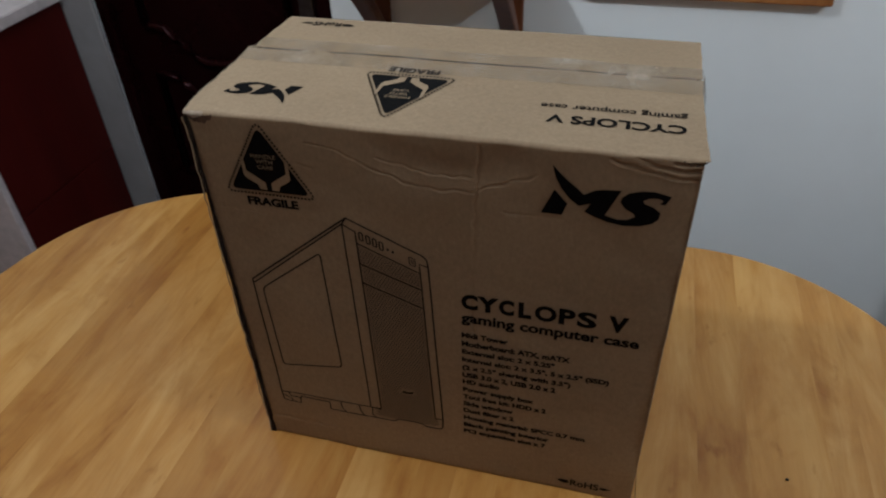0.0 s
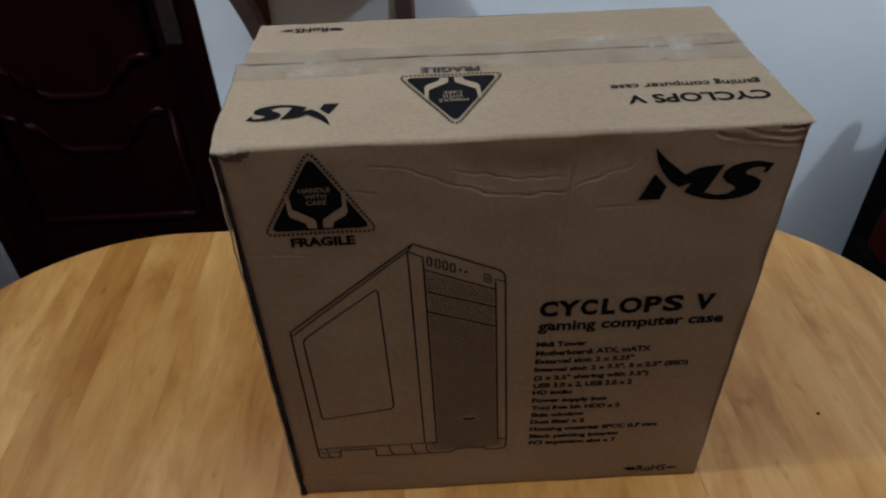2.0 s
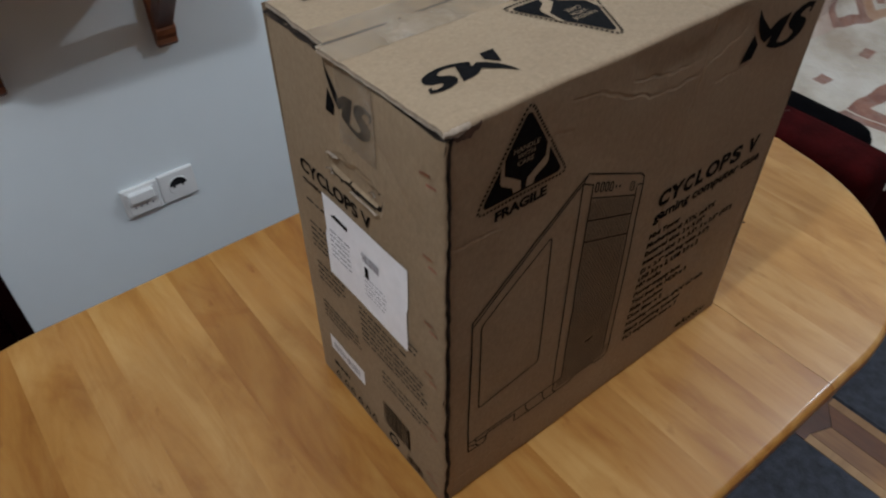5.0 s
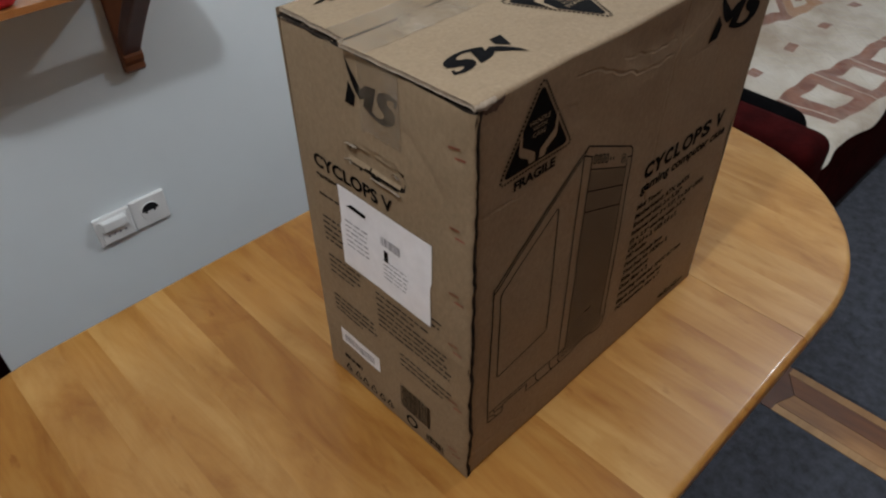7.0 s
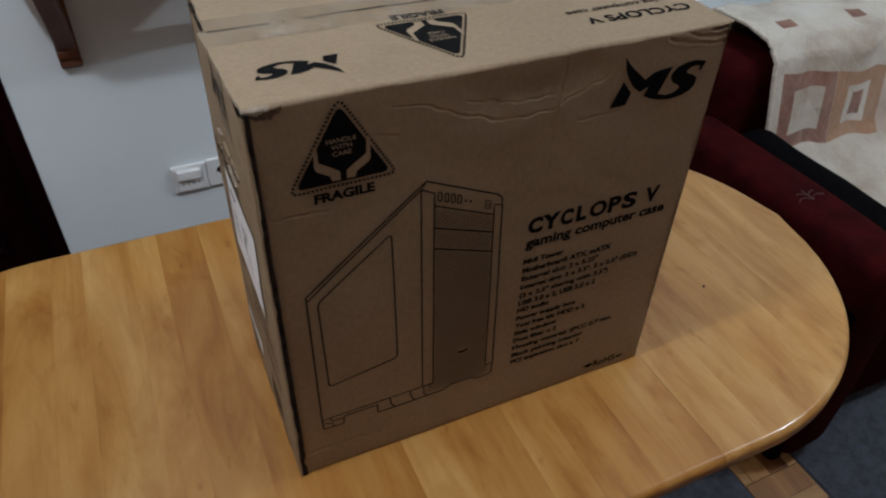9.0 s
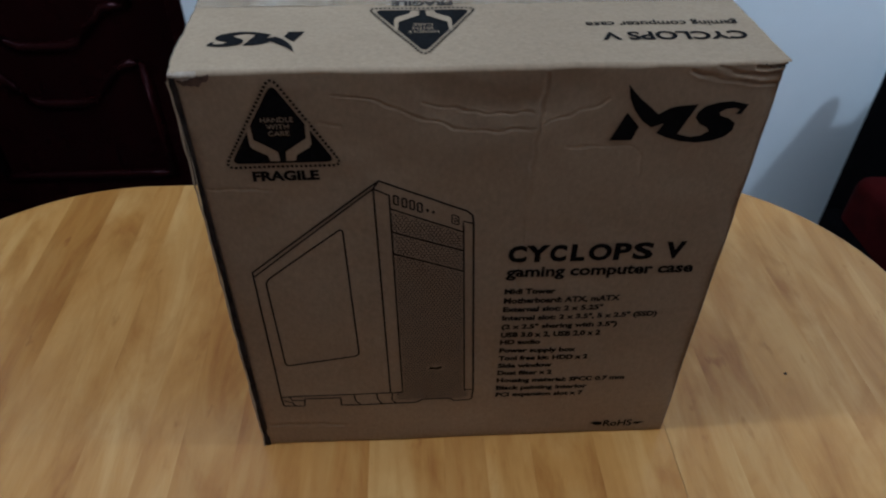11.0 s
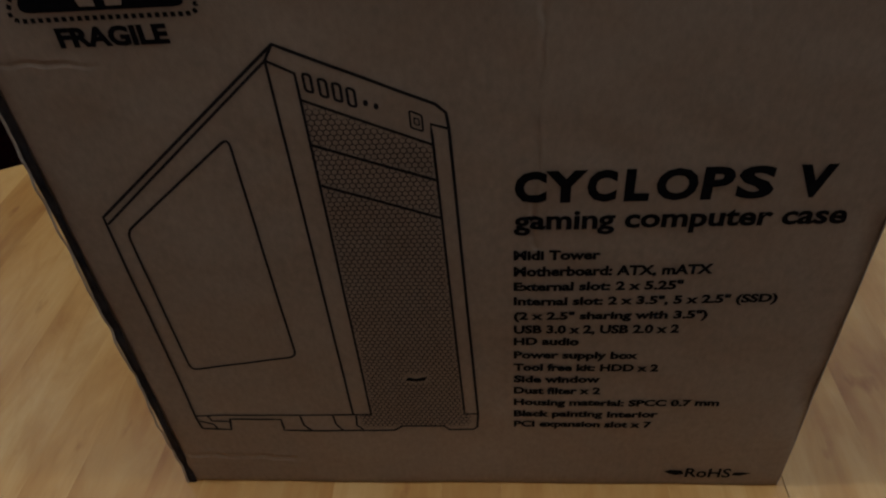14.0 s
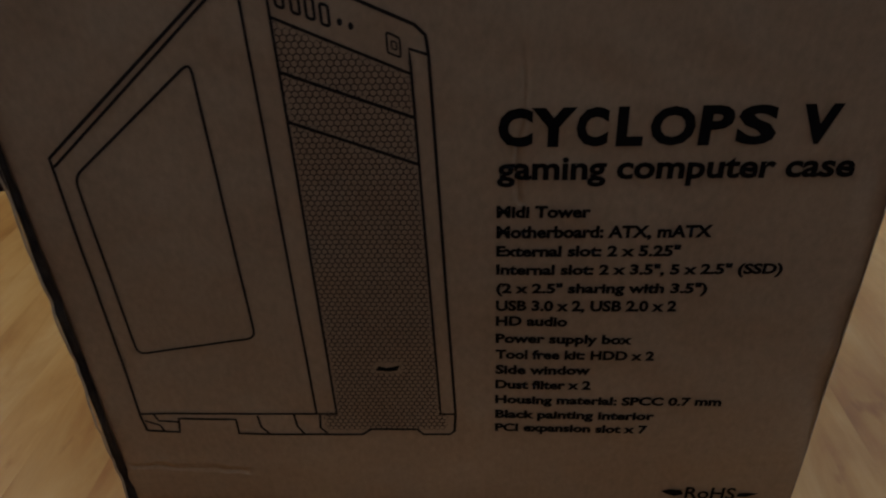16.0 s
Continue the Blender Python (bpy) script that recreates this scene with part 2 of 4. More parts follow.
def tube(path, radius, sides=8, bm=None):
    """A round bar along a path of points; radius is one number or one for each point."""
    bm = bm or bmesh.new()
    pts = [Vector(p) for p in path]
    rings = []
    for i, p in enumerate(pts):
        d = (pts[min(i + 1, len(pts) - 1)] - pts[max(i - 1, 0)]).normalized()
        a = d.orthogonal().normalized()
        b = d.cross(a)
        r = radius[i] if isinstance(radius, (list, tuple)) else radius
        rings.append([bm.verts.new(p + r * (math.cos(k * math.tau / sides) * a + math.sin(k * math.tau / sides) * b)) for k in range(sides)])
    for q, w in zip(rings, rings[1:]):
        for k in range(sides):
            bm.faces.new((q[k], q[(k + 1) % sides], w[(k + 1) % sides], w[k]))
    bm.faces.new(rings[0][::-1])
    bm.faces.new(rings[-1])
    return bm


def structure(name, bm, material, label, category):
    return tagged(finish(name, bm, material), label, category, kind="structure")


# ---- the room ----
WX0, WX1, WY0, WY1, TOP = -2.35, 3.4, -2.3, 1.53, 2.5
DX0, DX1, DTOP = -1.345, -0.695, 2.02


def wall_with_door():
    bm = block(WX0 - 0.15, DX0, WY1, WY1 + 0.15, 0, TOP)
    block(DX1, WX1 + 0.15, WY1, WY1 + 0.15, 0, TOP, bm=bm)
    block(DX0, DX1, WY1, WY1 + 0.15, DTOP, TOP, bm=bm)
    return bm


structure("floor", block(WX0 - 0.15, WX1 + 0.15, WY0 - 0.15, WY1 + 0.15, -0.1, 0.0), FLOOR, "brown wooden floor mostly under grey carpet", "floor")
structure("wall_north", wall_with_door(), WALL, "white painted wall with a door opening", "wall")
# South and west walls are unseen; their colours warm the light bounced onto the carton.
structure("wall_south", block(WX0 - 0.15, WX1 + 0.15, WY0 - 0.15, WY0, 0, TOP), plain("terracotta_bounce_wall", (0.62, 0.3, 0.15), 0.85, 3.0, 0.04, bump=0.12, dist=0.0015), "unseen closing wall, coloured terracotta to bounce warm light", "wall")
structure("wall_west", block(WX0 - 0.15, WX0, WY0, WY1, 0, TOP), plain("beige_bounce_wall", (0.6, 0.48, 0.37), 0.85, 3.0, 0.04, bump=0.12, dist=0.0015), "unseen closing wall, coloured beige to bounce warm light", "wall")
structure("wall_east", block(WX1, WX1 + 0.15, WY0, WY1, 0, TOP), WALL, "white painted wall", "wall")
structure("ceiling", block(WX0 - 0.15, WX1 + 0.15, WY0 - 0.15, WY1 + 0.15, TOP, TOP + 0.12), CEIL, "plain white ceiling", "ceiling")

# carpets leave a strip of parquet bare
for x0, x1 in ((-2.2, 0.595), (0.757, 3.2)):
    tagged(finish("carpet", block(x0, x1, -2.2, 1.45, 0.0, 0.012, 0.005, 1), CARPET), "dark blue-grey short-pile carpet on the floor", "carpet", "floor carpets")

# ---- the table ----
TABLE_Z, TABLE_T = 0.746, 0.024
TC0, TC1, TYM, TR = -0.65, 0.14, 0.683, 0.35


def half_width(x, inset):
    r = TR - inset
    c = min(max(x, TC0), TC1)
    return math.sqrt(max(r * r - (x - c) ** 2, 0.0))


def plank(x0, x1):
    """One glued board across the table, its ends following the rounded outline."""
    bm = bmesh.new()
    r = 0.009
    profile = [(0.004, -TABLE_T), (0.0, -TABLE_T + 0.004), (0.0, -r)] + [(r - r * math.cos(k * math.pi / 14), -r + r * math.sin(k * math.pi / 14)) for k in range(1, 8)]
    n = 6
    loops = []
    for i in range(n + 1):
        x = x0 + (x1 - x0) * i / n
        front = [(x, TYM - half_width(x, d), TABLE_Z + z) for d, z in profile]
        rear = [(x, TYM + half_width(x, d), TABLE_Z + z) for d, z in reversed(profile)]
        loops.append([bm.verts.new(p) for p in front + rear])
    k = len(loops[0])
    h = len(profile)
    for a, b in zip(loops, loops[1:]):
        for j in range(k):
            f = bm.faces.new((a[j], a[(j + 1) % k], b[(j + 1) % k], b[j]))
            f.smooth = j not in (h - 1, k - 1)
    for end in (loops[0], loops[-1][::-1]):
        bm.faces.new([bm.verts.new(v.co) for v in end])
    middle = Vector(((x0 + x1) / 2, TYM, TABLE_Z - TABLE_T / 2))
    bm.normal_update()
    bmesh.ops.reverse_faces(bm, faces=[f for f in bm.faces if f.normal.dot(f.calc_center_median() - middle) < 0])
    return bm


table = thing("dining_table", -0.255, TYM, 0, "oval extending pine table with a glossy honey varnish", "table")
top = new("tabletop")
top.parent = table
top.matrix_parent_inverse = Matrix.Translation((0.255, -TYM, 0))
rng = random.Random(7)
JOINTS = (0.072,)
x = TC0 - TR + 0.0005
while x < TC1 + TR - 0.002:
    w = rng.uniform(0.04, 0.095)
    end = x + w
    for j in JOINTS:
        if x < j - 0.001 and end > j - 0.02:
            end = j
    if end > TC1 + TR - 0.03:
        end = TC1 + TR - 0.0005
    gap = 0.0007 if min(abs(end - j) for j in JOINTS) < 0.001 else 0.00003
    part("plank", plank(x, end - gap), PINE, top)
    x = end
part("apron", block(-0.7 + 0.255, 0.19 + 0.255, -0.22, -0.2, 0.63, TABLE_Z - TABLE_T, 0.003), HONEY, table)
part("apron", block(-0.7 + 0.255, 0.19 + 0.255, 0.2, 0.22, 0.63, TABLE_Z - TABLE_T, 0.003), HONEY, table)
for lx in (-0.36, 0.3):
    for ly in (-0.17, 0.17):
        part("leg", tube([(lx, ly, 0.012), (lx, ly, 0.08), (lx, ly, 0.3), (lx, ly, 0.55), (lx, ly, TABLE_Z - TABLE_T)], [0.02, 0.024, 0.03, 0.034, 0.034], 16), HONEY, table, smooth=True)


# ---- the cardboard box ----
BX, BY, BZ, BW, BD, BH = -0.393, 0.51, TABLE_Z, 0.459, 0.24, 0.466
carton = thing("cardboard_box", BX, BY, BZ, "worn brown cardboard carton with black print, standing on the table", "box")


def groove(u, v, path, width, depth):
    """How far a crease along a path of points sinks the board at (u, v)."""
    best = 1e9
    u, v = u + 0.004 * noise.noise((u * 70, v * 70, 7.7)), v + 0.004 * noise.noise((u * 70, v * 70, 3.3))
    for (ax, ay), (bx, by) in zip(path, path[1:]):
        t = max(0.0, min(1.0, ((u - ax) * (bx - ax) + (v - ay) * (by - ay)) / ((bx - ax) ** 2 + (by - ay) ** 2)))
        best = min(best, math.hypot(u - ax - t * (bx - ax), v - ay - t * (by - ay)))
    return depth * max(0.15, 0.65 + 0.8 * noise.noise((u * 38, v * 38, 4.4))) * (math.exp(-((best / width) ** 2)) - 0.15 * math.exp(-(((best - 2.4 * width) / (1.3 * width)) ** 2)))


CREASES = [
    ([(0.118, 0.446), (0.146, 0.441), (0.174, 0.427), (0.208, 0.416), (0.242, 0.410), (0.270, 0.413), (0.303, 0.423), (0.33, 0.438)], 0.0009, 0.0006),
    ([(0.184, 0.436), (0.231, 0.427), (0.269, 0.426)], 0.0009, 0.0006),
    ([(0.3, 0.396), (0.352, 0.392), (0.362, 0.385), (0.364, 0.365)], 0.001, 0.0004),
    ([(0.004, 0.3625), (0.03, 0.3605), (0.058, 0.359)], 0.0012, 0.0008),
    ([(0.388, 0.461), (0.412, 0.453), (0.436, 0.449), (0.463, 0.4475)], 0.0014, 0.0026),
    ([(0.41, 0.462), (0.43, 0.457), (0.463, 0.4555)], 0.0015, 0.0032),
    ([(0.436, 0.462), (0.463, 0.461)], 0.0013, 0.0026),
    ([(0.008, 0.037), (0.05, 0.036), (0.09, 0.034)], 0.002, 0.001),
    ([(0.279, 0.458), (0.276, 0.41), (0.273, 0.31), (0.272, 0.24)], 0.0016, 0.0011),
    ([(0.08, 0.423), (0.12, 0.419)], 0.0012, 0.0004),
    ([(0.2, 0.44), (0.26, 0.432), (0.3, 0.44)], 0.016, 0.0016),
]


U0, FOLD = 0.0035, 0.0034


def folded_edge(e):
    """Distance from the top front fold, taken on the board, as distance along the panel and inwards."""
    if e >= FOLD:
        return e, 0.0
    turn = (1 - max(e, 0.0) / FOLD) * math.pi / 4
    return FOLD * (1 - math.sin(turn)), FOLD * (1 - math.cos(turn))


def sag(u, e):
    """The fold is no straight line: it dips and is crushed towards its ends."""
    dip = 0.0016 * noise.noise((u * 8, 2.2, 0.0)) + 0.0007 * noise.noise((u * 34, 5.1, 0.0)) + 0.0022 * math.exp(-abs(u) / 0.012)
    return dip * math.exp(-max(e, 0.0) / 0.012)


def face_in(u, v):
    """Relief of the front panel: creases, dents and a soft bow; positive is into the box."""
    d = sum(groove(u, v, *c) for c in CREASES)
    d += 0.0012 * noise.noise((u * 9, v * 9, 0.3)) + 0.0004 * noise.noise((u * 40, v * 40, 1.7))
    d += 0.0014 * math.exp(-max(0.0, min(u - U0, BW - u, v)) / 0.003)
    if BW - u < 0.02:
        d += 0.004 * max(0, noise.noise((3.1, v * 22, 0.0))) * (1 - (BW - u) / 0.02)
    return d


def top_in(u, w):
    d = 0.0011 * noise.noise((u * 11, w * 11, 5.3)) + 0.0004 * noise.noise((u * 45, w * 45, 2.7))
    d += groove(u, w, [(0.277, 0.0), (0.279, 0.05), (0.278, 0.12)], 0.0016, 0.0007)
    return d + 0.0012 * math.exp(-max(0.0, BD - w) / 0.003)


def side_in(w, v):
    d = 0.0013 * noise.noise((w * 12, v * 12, 8.1)) + 0.0004 * noise.noise((w * 40, v * 40, 3.7))
    edge = min(w, BD - w, v, BH - v)
    d += 0.0025 * math.exp(-edge / 0.004)
    for v0 in (0.417, 0.339, 0.265, 0.199, 0.113):
        d += 0.0012 * math.exp(-(((w - 0.018) / 0.008) ** 2 + ((v - v0) / 0.006) ** 2))
    d -= 0.002 * (0.55 + 0.7 * noise.noise((v * 13, 0.4, 6.6)) + 0.3 * noise.noise((v * 45, 0.4, 2.6))) * math.exp(-w / 0.014)
    d += groove(w, v, [(0.09, 0.425), (0.03, 0.37)], 0.006, 0.001)
    d += groove(w, v, [(0.156, 0.348), (0.157, 0.362), (0.148, 0.37), (0.09, 0.371), (0.078, 0.362), (0.08, 0.35)], 0.0016, 0.0018)
    if 0.08 < w < 0.155 and 0.352 < v < 0.369:
        d += 0.002
    return d


SEAM = 0.147


def seam_at(u):
    return SEAM + 0.0025 * noise.noise((u * 8, 0.5, 9.0))


def front_at(u, v, d):
    e = BH - v
    along, inward = folded_edge(e)
    return (u, face_in(u, v) * min(1.0, e / 0.004) + inward - d, BH - along - sag(u, e))


def top_at(u, w, d):
    along, inward = folded_edge(w)
    return (u, along, BH - inward - top_in(u, w) * min(1.0, w / 0.004) - sag(u, w) + d)


def side_out(v):
    """How far the glued side panel stands off the carton: most at the foot."""
    return 0.0035 - 0.0032 * v / BH


def side_at(w, v, d):
    return (-side_out(v) + side_in(w, v) - d, w, v)


def flap_end(w):
    """The ragged cut edge of the top flaps over the side panel."""
    lean = -0.0006 - 0.004 * w / SEAM if w < SEAM else 0.0022
    return lean + 0.0016 * noise.noise((w * 38, 1.4, 0.0)) + 0.001 * noise.noise((w * 110, 3.4, 0.0))


def flap_far(w):
    return BW + 0.0034 * math.exp(-w / 0.06) + 0.0008 * noise.noise((w * 60, 7.4, 0.0))


def seam_gap(u):
    return 0.0003 + 0.0013 * max(0.0, 1 - u / 0.33)


part("front_panel", sheet(540, 570, lambda a, b: front_at(U0 + a * (BW - U0), b * BH, 0)), KRAFT, carton, "dented front panel", True)
part("back_panel", sheet(12, 12, lambda a, b: ((1 - a) * BW, BD, b * BH)), KRAFT, carton)
part("bottom_panel", sheet(4, 4, lambda a, b: (0.008 + a * (BW - 0.012), 0.008 + (1 - b) * (BD - 0.01), 0.0005)), KRAFT, carton)
part("right_panel", sheet(40, 60, lambda a, b: (BW - 0.0012 * math.exp(-min(a * BD, BD - a * BD) / 0.003) + 0.002 * noise.noise((a * 3, b * 6, 4.4)) * 4 * a * (1 - a), a * BD, b * BH)), KRAFT, carton, smooth=True)
def front_flap(a, b):
    w = b * (seam_at(a * BW) - seam_gap(a * BW))
    return top_at(flap_end(w) + a * (flap_far(w) - flap_end(w)), w, 0.0)


def rear_flap(a, b):
    w = seam_at(a * BW) + 0.0004 + b * (BD - seam_at(a * BW) - 0.0004)
    return top_at(flap_end(w) + a * (flap_far(w) - flap_end(w)), w, 0.0012)


part("front_flap", sheet(200, 120, front_flap), KRAFT, carton, "top flap", True)
part("rear_flap", sheet(180, 60, rear_flap), KRAFT, carton, "top flap", True)
part("flap_edge", sheet(160, 2, lambda a, b: Vector(top_at(flap_end(a * BD), a * BD, 0.001)) + Vector((0.0006 * math.sin(b * math.pi), 0, -0.0042 * b))), KRAFT_TORN, carton, "pale cut edge of the flaps", True)
# Dark block standing in for the shade under the flaps.
part("inner_board", block(0.004, BW - 0.004, 0.006, BD - 0.004, BH - 0.012, BH - 0.006), KRAFT_EDGE_AND_SHADE, carton, "dark block for the shade in the gap under the flaps")


# glued side panel: hole with torn lips, uneven cut edge towards the front
def hole_v(w):
    """Lower and upper edge of the torn carrying slot at w, or None."""
    if not 0.078 < w < 0.156:
        return None
    s = math.sin(math.pi * (w - 0.078) / 0.078) ** 0.35
    low = 0.352 - 0.007 * s + 0.004 * noise.noise((w * 90, 0, 0))
    return low, low + (0.0075 if w < 0.125 else 0.004) * s * (0.75 + 0.5 * noise.noise((w * 60, 3, 0)))


def lead_edge(v):
    """The uneven cut edge towards the front."""
    return -0.0008 + 0.003 * noise.noise((v * 20, 1.0, 0)) + 0.0016 * noise.noise((v * 70, 2.0, 0))


def side_panel():
    nu, nv = 118, 230
    bm = bmesh.new()
    grid = []
    for j in range(nv + 1):
        v = (BH - 0.0062) * j / nv - 0.0005
        row = []
        for i in range(nu + 1):
            w = lead_edge(v) + (BD - lead_edge(v)) * i / nu
            top_cut = 0.0035 * abs(noise.noise((w * 30, 7.0, 0))) if j == nv else 0
            row.append(bm.verts.new(side_at(w, v - top_cut, 0)))
        grid.append(row)
    for j in range(nv):
        for i in range(nu):
            w, v = grid[j][i].co.y, grid[j][i].co.z
            h = hole_v(w)
            if h and h[0] < v < h[1]:
                continue
            bm.faces.new((grid[j][i + 1], grid[j][i], grid[j + 1][i], grid[j + 1][i + 1]))
    return bm


part("side_panel", side_panel(), KRAFT, carton, "taped side panel with a torn carrying slot", True)
# Dark sheets close the gaps; the shade in them is painted on.
part("cut_edge", sheet(2, 230, lambda a, b: ((-side_out(b * BH) + side_in(lead_edge(b * BH), b * BH)) * (1 - a) + (U0 + 0.002) * a, lead_edge(b * BH) + 0.0004 - 0.0008 * math.sin(a * math.pi), b * (BH - 0.004))), KRAFT_EDGE_AND_SHADE, carton, "corrugated cut edge, coloured dark for the shade in the gap")
part("cut_edge", sheet(118, 2, lambda a, b: (-0.0004 * (1 - b) + 0.006 * b, a * BD, BH - 0.0072 + 0.001 * b + 0.001 * noise.noise((a * 8, 0, 4)))), KRAFT_EDGE_AND_SHADE, carton, "corrugated cut edge, coloured dark for the shade in the gap")
part("cut_edge_liner", sheet(3, 230, lambda a, b: (0.0002 - 0.5 * side_out(b * BH) + 0.0018 * (a - 0.5) + 0.0009 * noise.noise((b * 22, 4.0, 0)), lead_edge(b * BH) - 0.0006 - 0.0006 * math.sin(a * math.pi) + 0.0016 * max(0.0, noise.noise((b * 30, 8.0, 0))), b * (BH - 0.006))), KRAFT, carton, "brown inner liner in the cut edge")
# Dark sheets supply the shade behind the slot and the left gap.
part("slot_backing", block(0.001, 0.003, 0.07, 0.165, 0.33, 0.38), KRAFT_EDGE_AND_SHADE, carton, "dark sheet for the shade behind the slot")
part("left_wall", block(0.0005, 0.0025, 0.006, 0.08, 0.0, BH - 0.01), KRAFT_EDGE_AND_SHADE, carton)


def torn_lip(w0, w1, v, size, seed):
    """A ragged flake of paper standing off the side panel."""
    def fn(a, b):
        w = w0 + (w1 - w0) * a
        reach = size * (0.5 + 0.6 * noise.noise((a * 5, seed, 0.2)) + 0.3) * math.sin(math.pi * min(1, a * 0.96 + 0.02)) ** 0.4
        p = Vector(side_at(w, v + b * reach, 0.0006))
        p.x -= 0.003 * b * b
        return p
    return sheet(14, 4, fn)


part("torn_flake", torn_lip(0.155, 0.141, 0.367, 0.004, 1.0), KRAFT_TORN, carton, "torn pale paper")
part("torn_flake", torn_lip(0.158, 0.148, 0.348, 0.007, 4.0), KRAFT_TORN, carton, "torn pale paper")
part("torn_flake", torn_lip(0.094, 0.086, 0.36, 0.006, 9.0), KRAFT_TORN, carton, "torn pale paper")
part("torn_flake", torn_lip(0.122, 0.083, 0.3455, 0.003, 13.0), KRAFT_TORN, carton, "torn pale paper")


def frayed(points, size, seed):
    """Ragged paper fibres along a worn edge."""
    bm = bmesh.new()
    r = random.Random(seed)
    for p in points:
        for _ in range(3):
            c = Vector(p) + Vector((r.uniform(-1, 1), r.uniform(-1, 1), r.uniform(-1, 1))) * size * 0.7
            a, b = (Vector((r.uniform(-1, 1), r.uniform(-1, 1), r.uniform(-0.6, 0.6))) * size for _ in range(2))
            bm.faces.new([bm.verts.new(c), bm.verts.new(c + a), bm.verts.new(c + a + b * 0.6), bm.verts.new(c + b)])
    return bm


def corner_patch(u0, u1, b0, b1, lift, seed):
    """Torn paper bent over the top front edge; b runs from the top flap (negative) down the front."""
    def fn(a, b):
        u = u0 + (u1 - u0) * a
        taper = math.sin(math.pi * (0.1 + 0.85 * a)) ** 0.5
        d = (b0 + (b1 - b0) * b) * taper
        d += 0.0016 * noise.noise((a * 7, seed, b)) * (1 if b > 0.5 else -1) * abs(b - 0.5) * 2
        puff = lift * (0.4 + 0.9 * abs(noise.noise((u * 120, d * 160, seed))))
        p = Vector(top_at(u, -d, 0.0) if d < 0 else front_at(u, BH - d, 0.0))
        turn = min(1.0, max(0.0, 0.5 + d / 0.006)) * math.pi / 2
        return p + puff * Vector((0, -math.sin(turn), math.cos(turn)))
    return sheet(24, 16, fn)


part("torn_corner", corner_patch(0.0, 0.021, -0.0012, 0.0062, 0.0012, 1.0), KRAFT_TORN, carton, "torn whitish paper corner", True)
part("torn_corner", corner_patch(U0 + 0.001, 0.03, 0.004, 0.0115, 0.0007, 5.0), plain("bared_brown_board", (0.075, 0.042, 0.026), 0.9, 90, 0.5), carton, "bared dark brown board under the torn corner", True)
part("frayed_edge", frayed([(0.0015 + 0.0015 * math.sin(k * 2.1), 0.012 + 0.0065 * k, BH - 0.0035 + 0.001 * math.sin(k * 1.3)) for k in range(30)], 0.0017, 8), KRAFT, carton, "frayed paper edge")
part("frayed_edge", frayed([(BW - 0.003 * k, 0.0, BH - 0.004) for k in range(7)], 0.002, 5), KRAFT_EDGE_AND_SHADE, carton, "crushed dark corner")


# parcel tape over the seam and down both ends
def tape_material():
    m, n, l, b = nodes_of("clear_parcel_tape")
    b.inputs["Roughness"].default_value = 0.6
    b.inputs["Specular IOR Level"].default_value = 0.35
    wrinkle = noise_tex(n, l, 22, (1.2, 1.1, 1), 6)
    l.new(ramp(n, l, wrinkle, [(0.36, (0.25, 0.185, 0.115)), (0.55, (0.33, 0.265, 0.19)), (0.72, (0.5, 0.46, 0.4))]), b.inputs["Base Color"])
    bumped(n, l, b, noise_tex(n, l, 90, (1.6, 0.7, 1), 4), 0.5, 0.001)
    clear = n.new("ShaderNodeBsdfTransparent")
    mix = n.new("ShaderNodeMixShader")
    fade = n.new("ShaderNodeMapRange")
    fade.inputs["From Min"].default_value, fade.inputs["From Max"].default_value = 0.36, 0.68
    fade.inputs["To Min"].default_value, fade.inputs["To Max"].default_value = 0.12, 0.7
    l.new(noise_tex(n, l, 14, (1.5, 1, 1), 5), fade.inputs["Value"])
    l.new(fade.outputs[0], mix.inputs[0])
    l.new(clear.outputs[0], mix.inputs[1])
    l.new(b.outputs[0], mix.inputs[2])
    l.new(mix.outputs[0], n["Material Output"].inputs["Surface"])
    return m


TAPE = tape_material()


def tape_top(a, b):
    w = 0.116 + b * 0.054 + 0.0012 * noise.noise((a * 30, b, 0))
    u = flap_end(w) - 0.0008 + a * (flap_far(w) - flap_end(w) + 0.0016)
    over = 0.0005 + 0.0013 * min(1.0, max(0.0, (w - SEAM) / 0.008 + 0.7))
    return Vector(top_at(u, w, over + 0.0003 * noise.noise((u * 60, w * 60, 1))))


part("tape_strip", sheet(160, 20, tape_top), TAPE, carton, "wrinkled clear parcel tape", True)
part("tape_strip", sheet(14, 30, lambda a, b: side_at(0.08 + a * 0.05, BH - 0.004 - b * 0.07 - 0.004 * noise.noise((a * 9, 0, 2)) * b, 0.0012 + 0.0006 * noise.noise((a * 5, b * 9, 6)))), TAPE, carton, "wrinkled clear parcel tape", True)
part("tape_strip", sheet(14, 30, lambda a, b: (BW + 0.0032, 0.116 + a * 0.054, BH - 0.003 - b * 0.07)), TAPE, carton, "wrinkled clear parcel tape", True)


# print: every outline lies on the panel's own relief
def printed(name, bm, place, lift, material, parent, label=""):
    """Lays a flat drawing in (u, v) onto a panel."""
    for v in bm.verts:
        v.co = Vector(place(v.co.x, v.co.y, lift))
    return part(name, bm, material, parent, label)


def fill(outline, bm=None):
    bm = bm or bmesh.new()
    vs = [bm.verts.new((u, v, 0)) for u, v in outline]
    es = [bm.edges.new((vs[i], vs[(i + 1) % len(vs)])) for i in range(len(vs))]
    bmesh.ops.triangle_fill(bm, edges=es, use_beauty=True)
    return bm


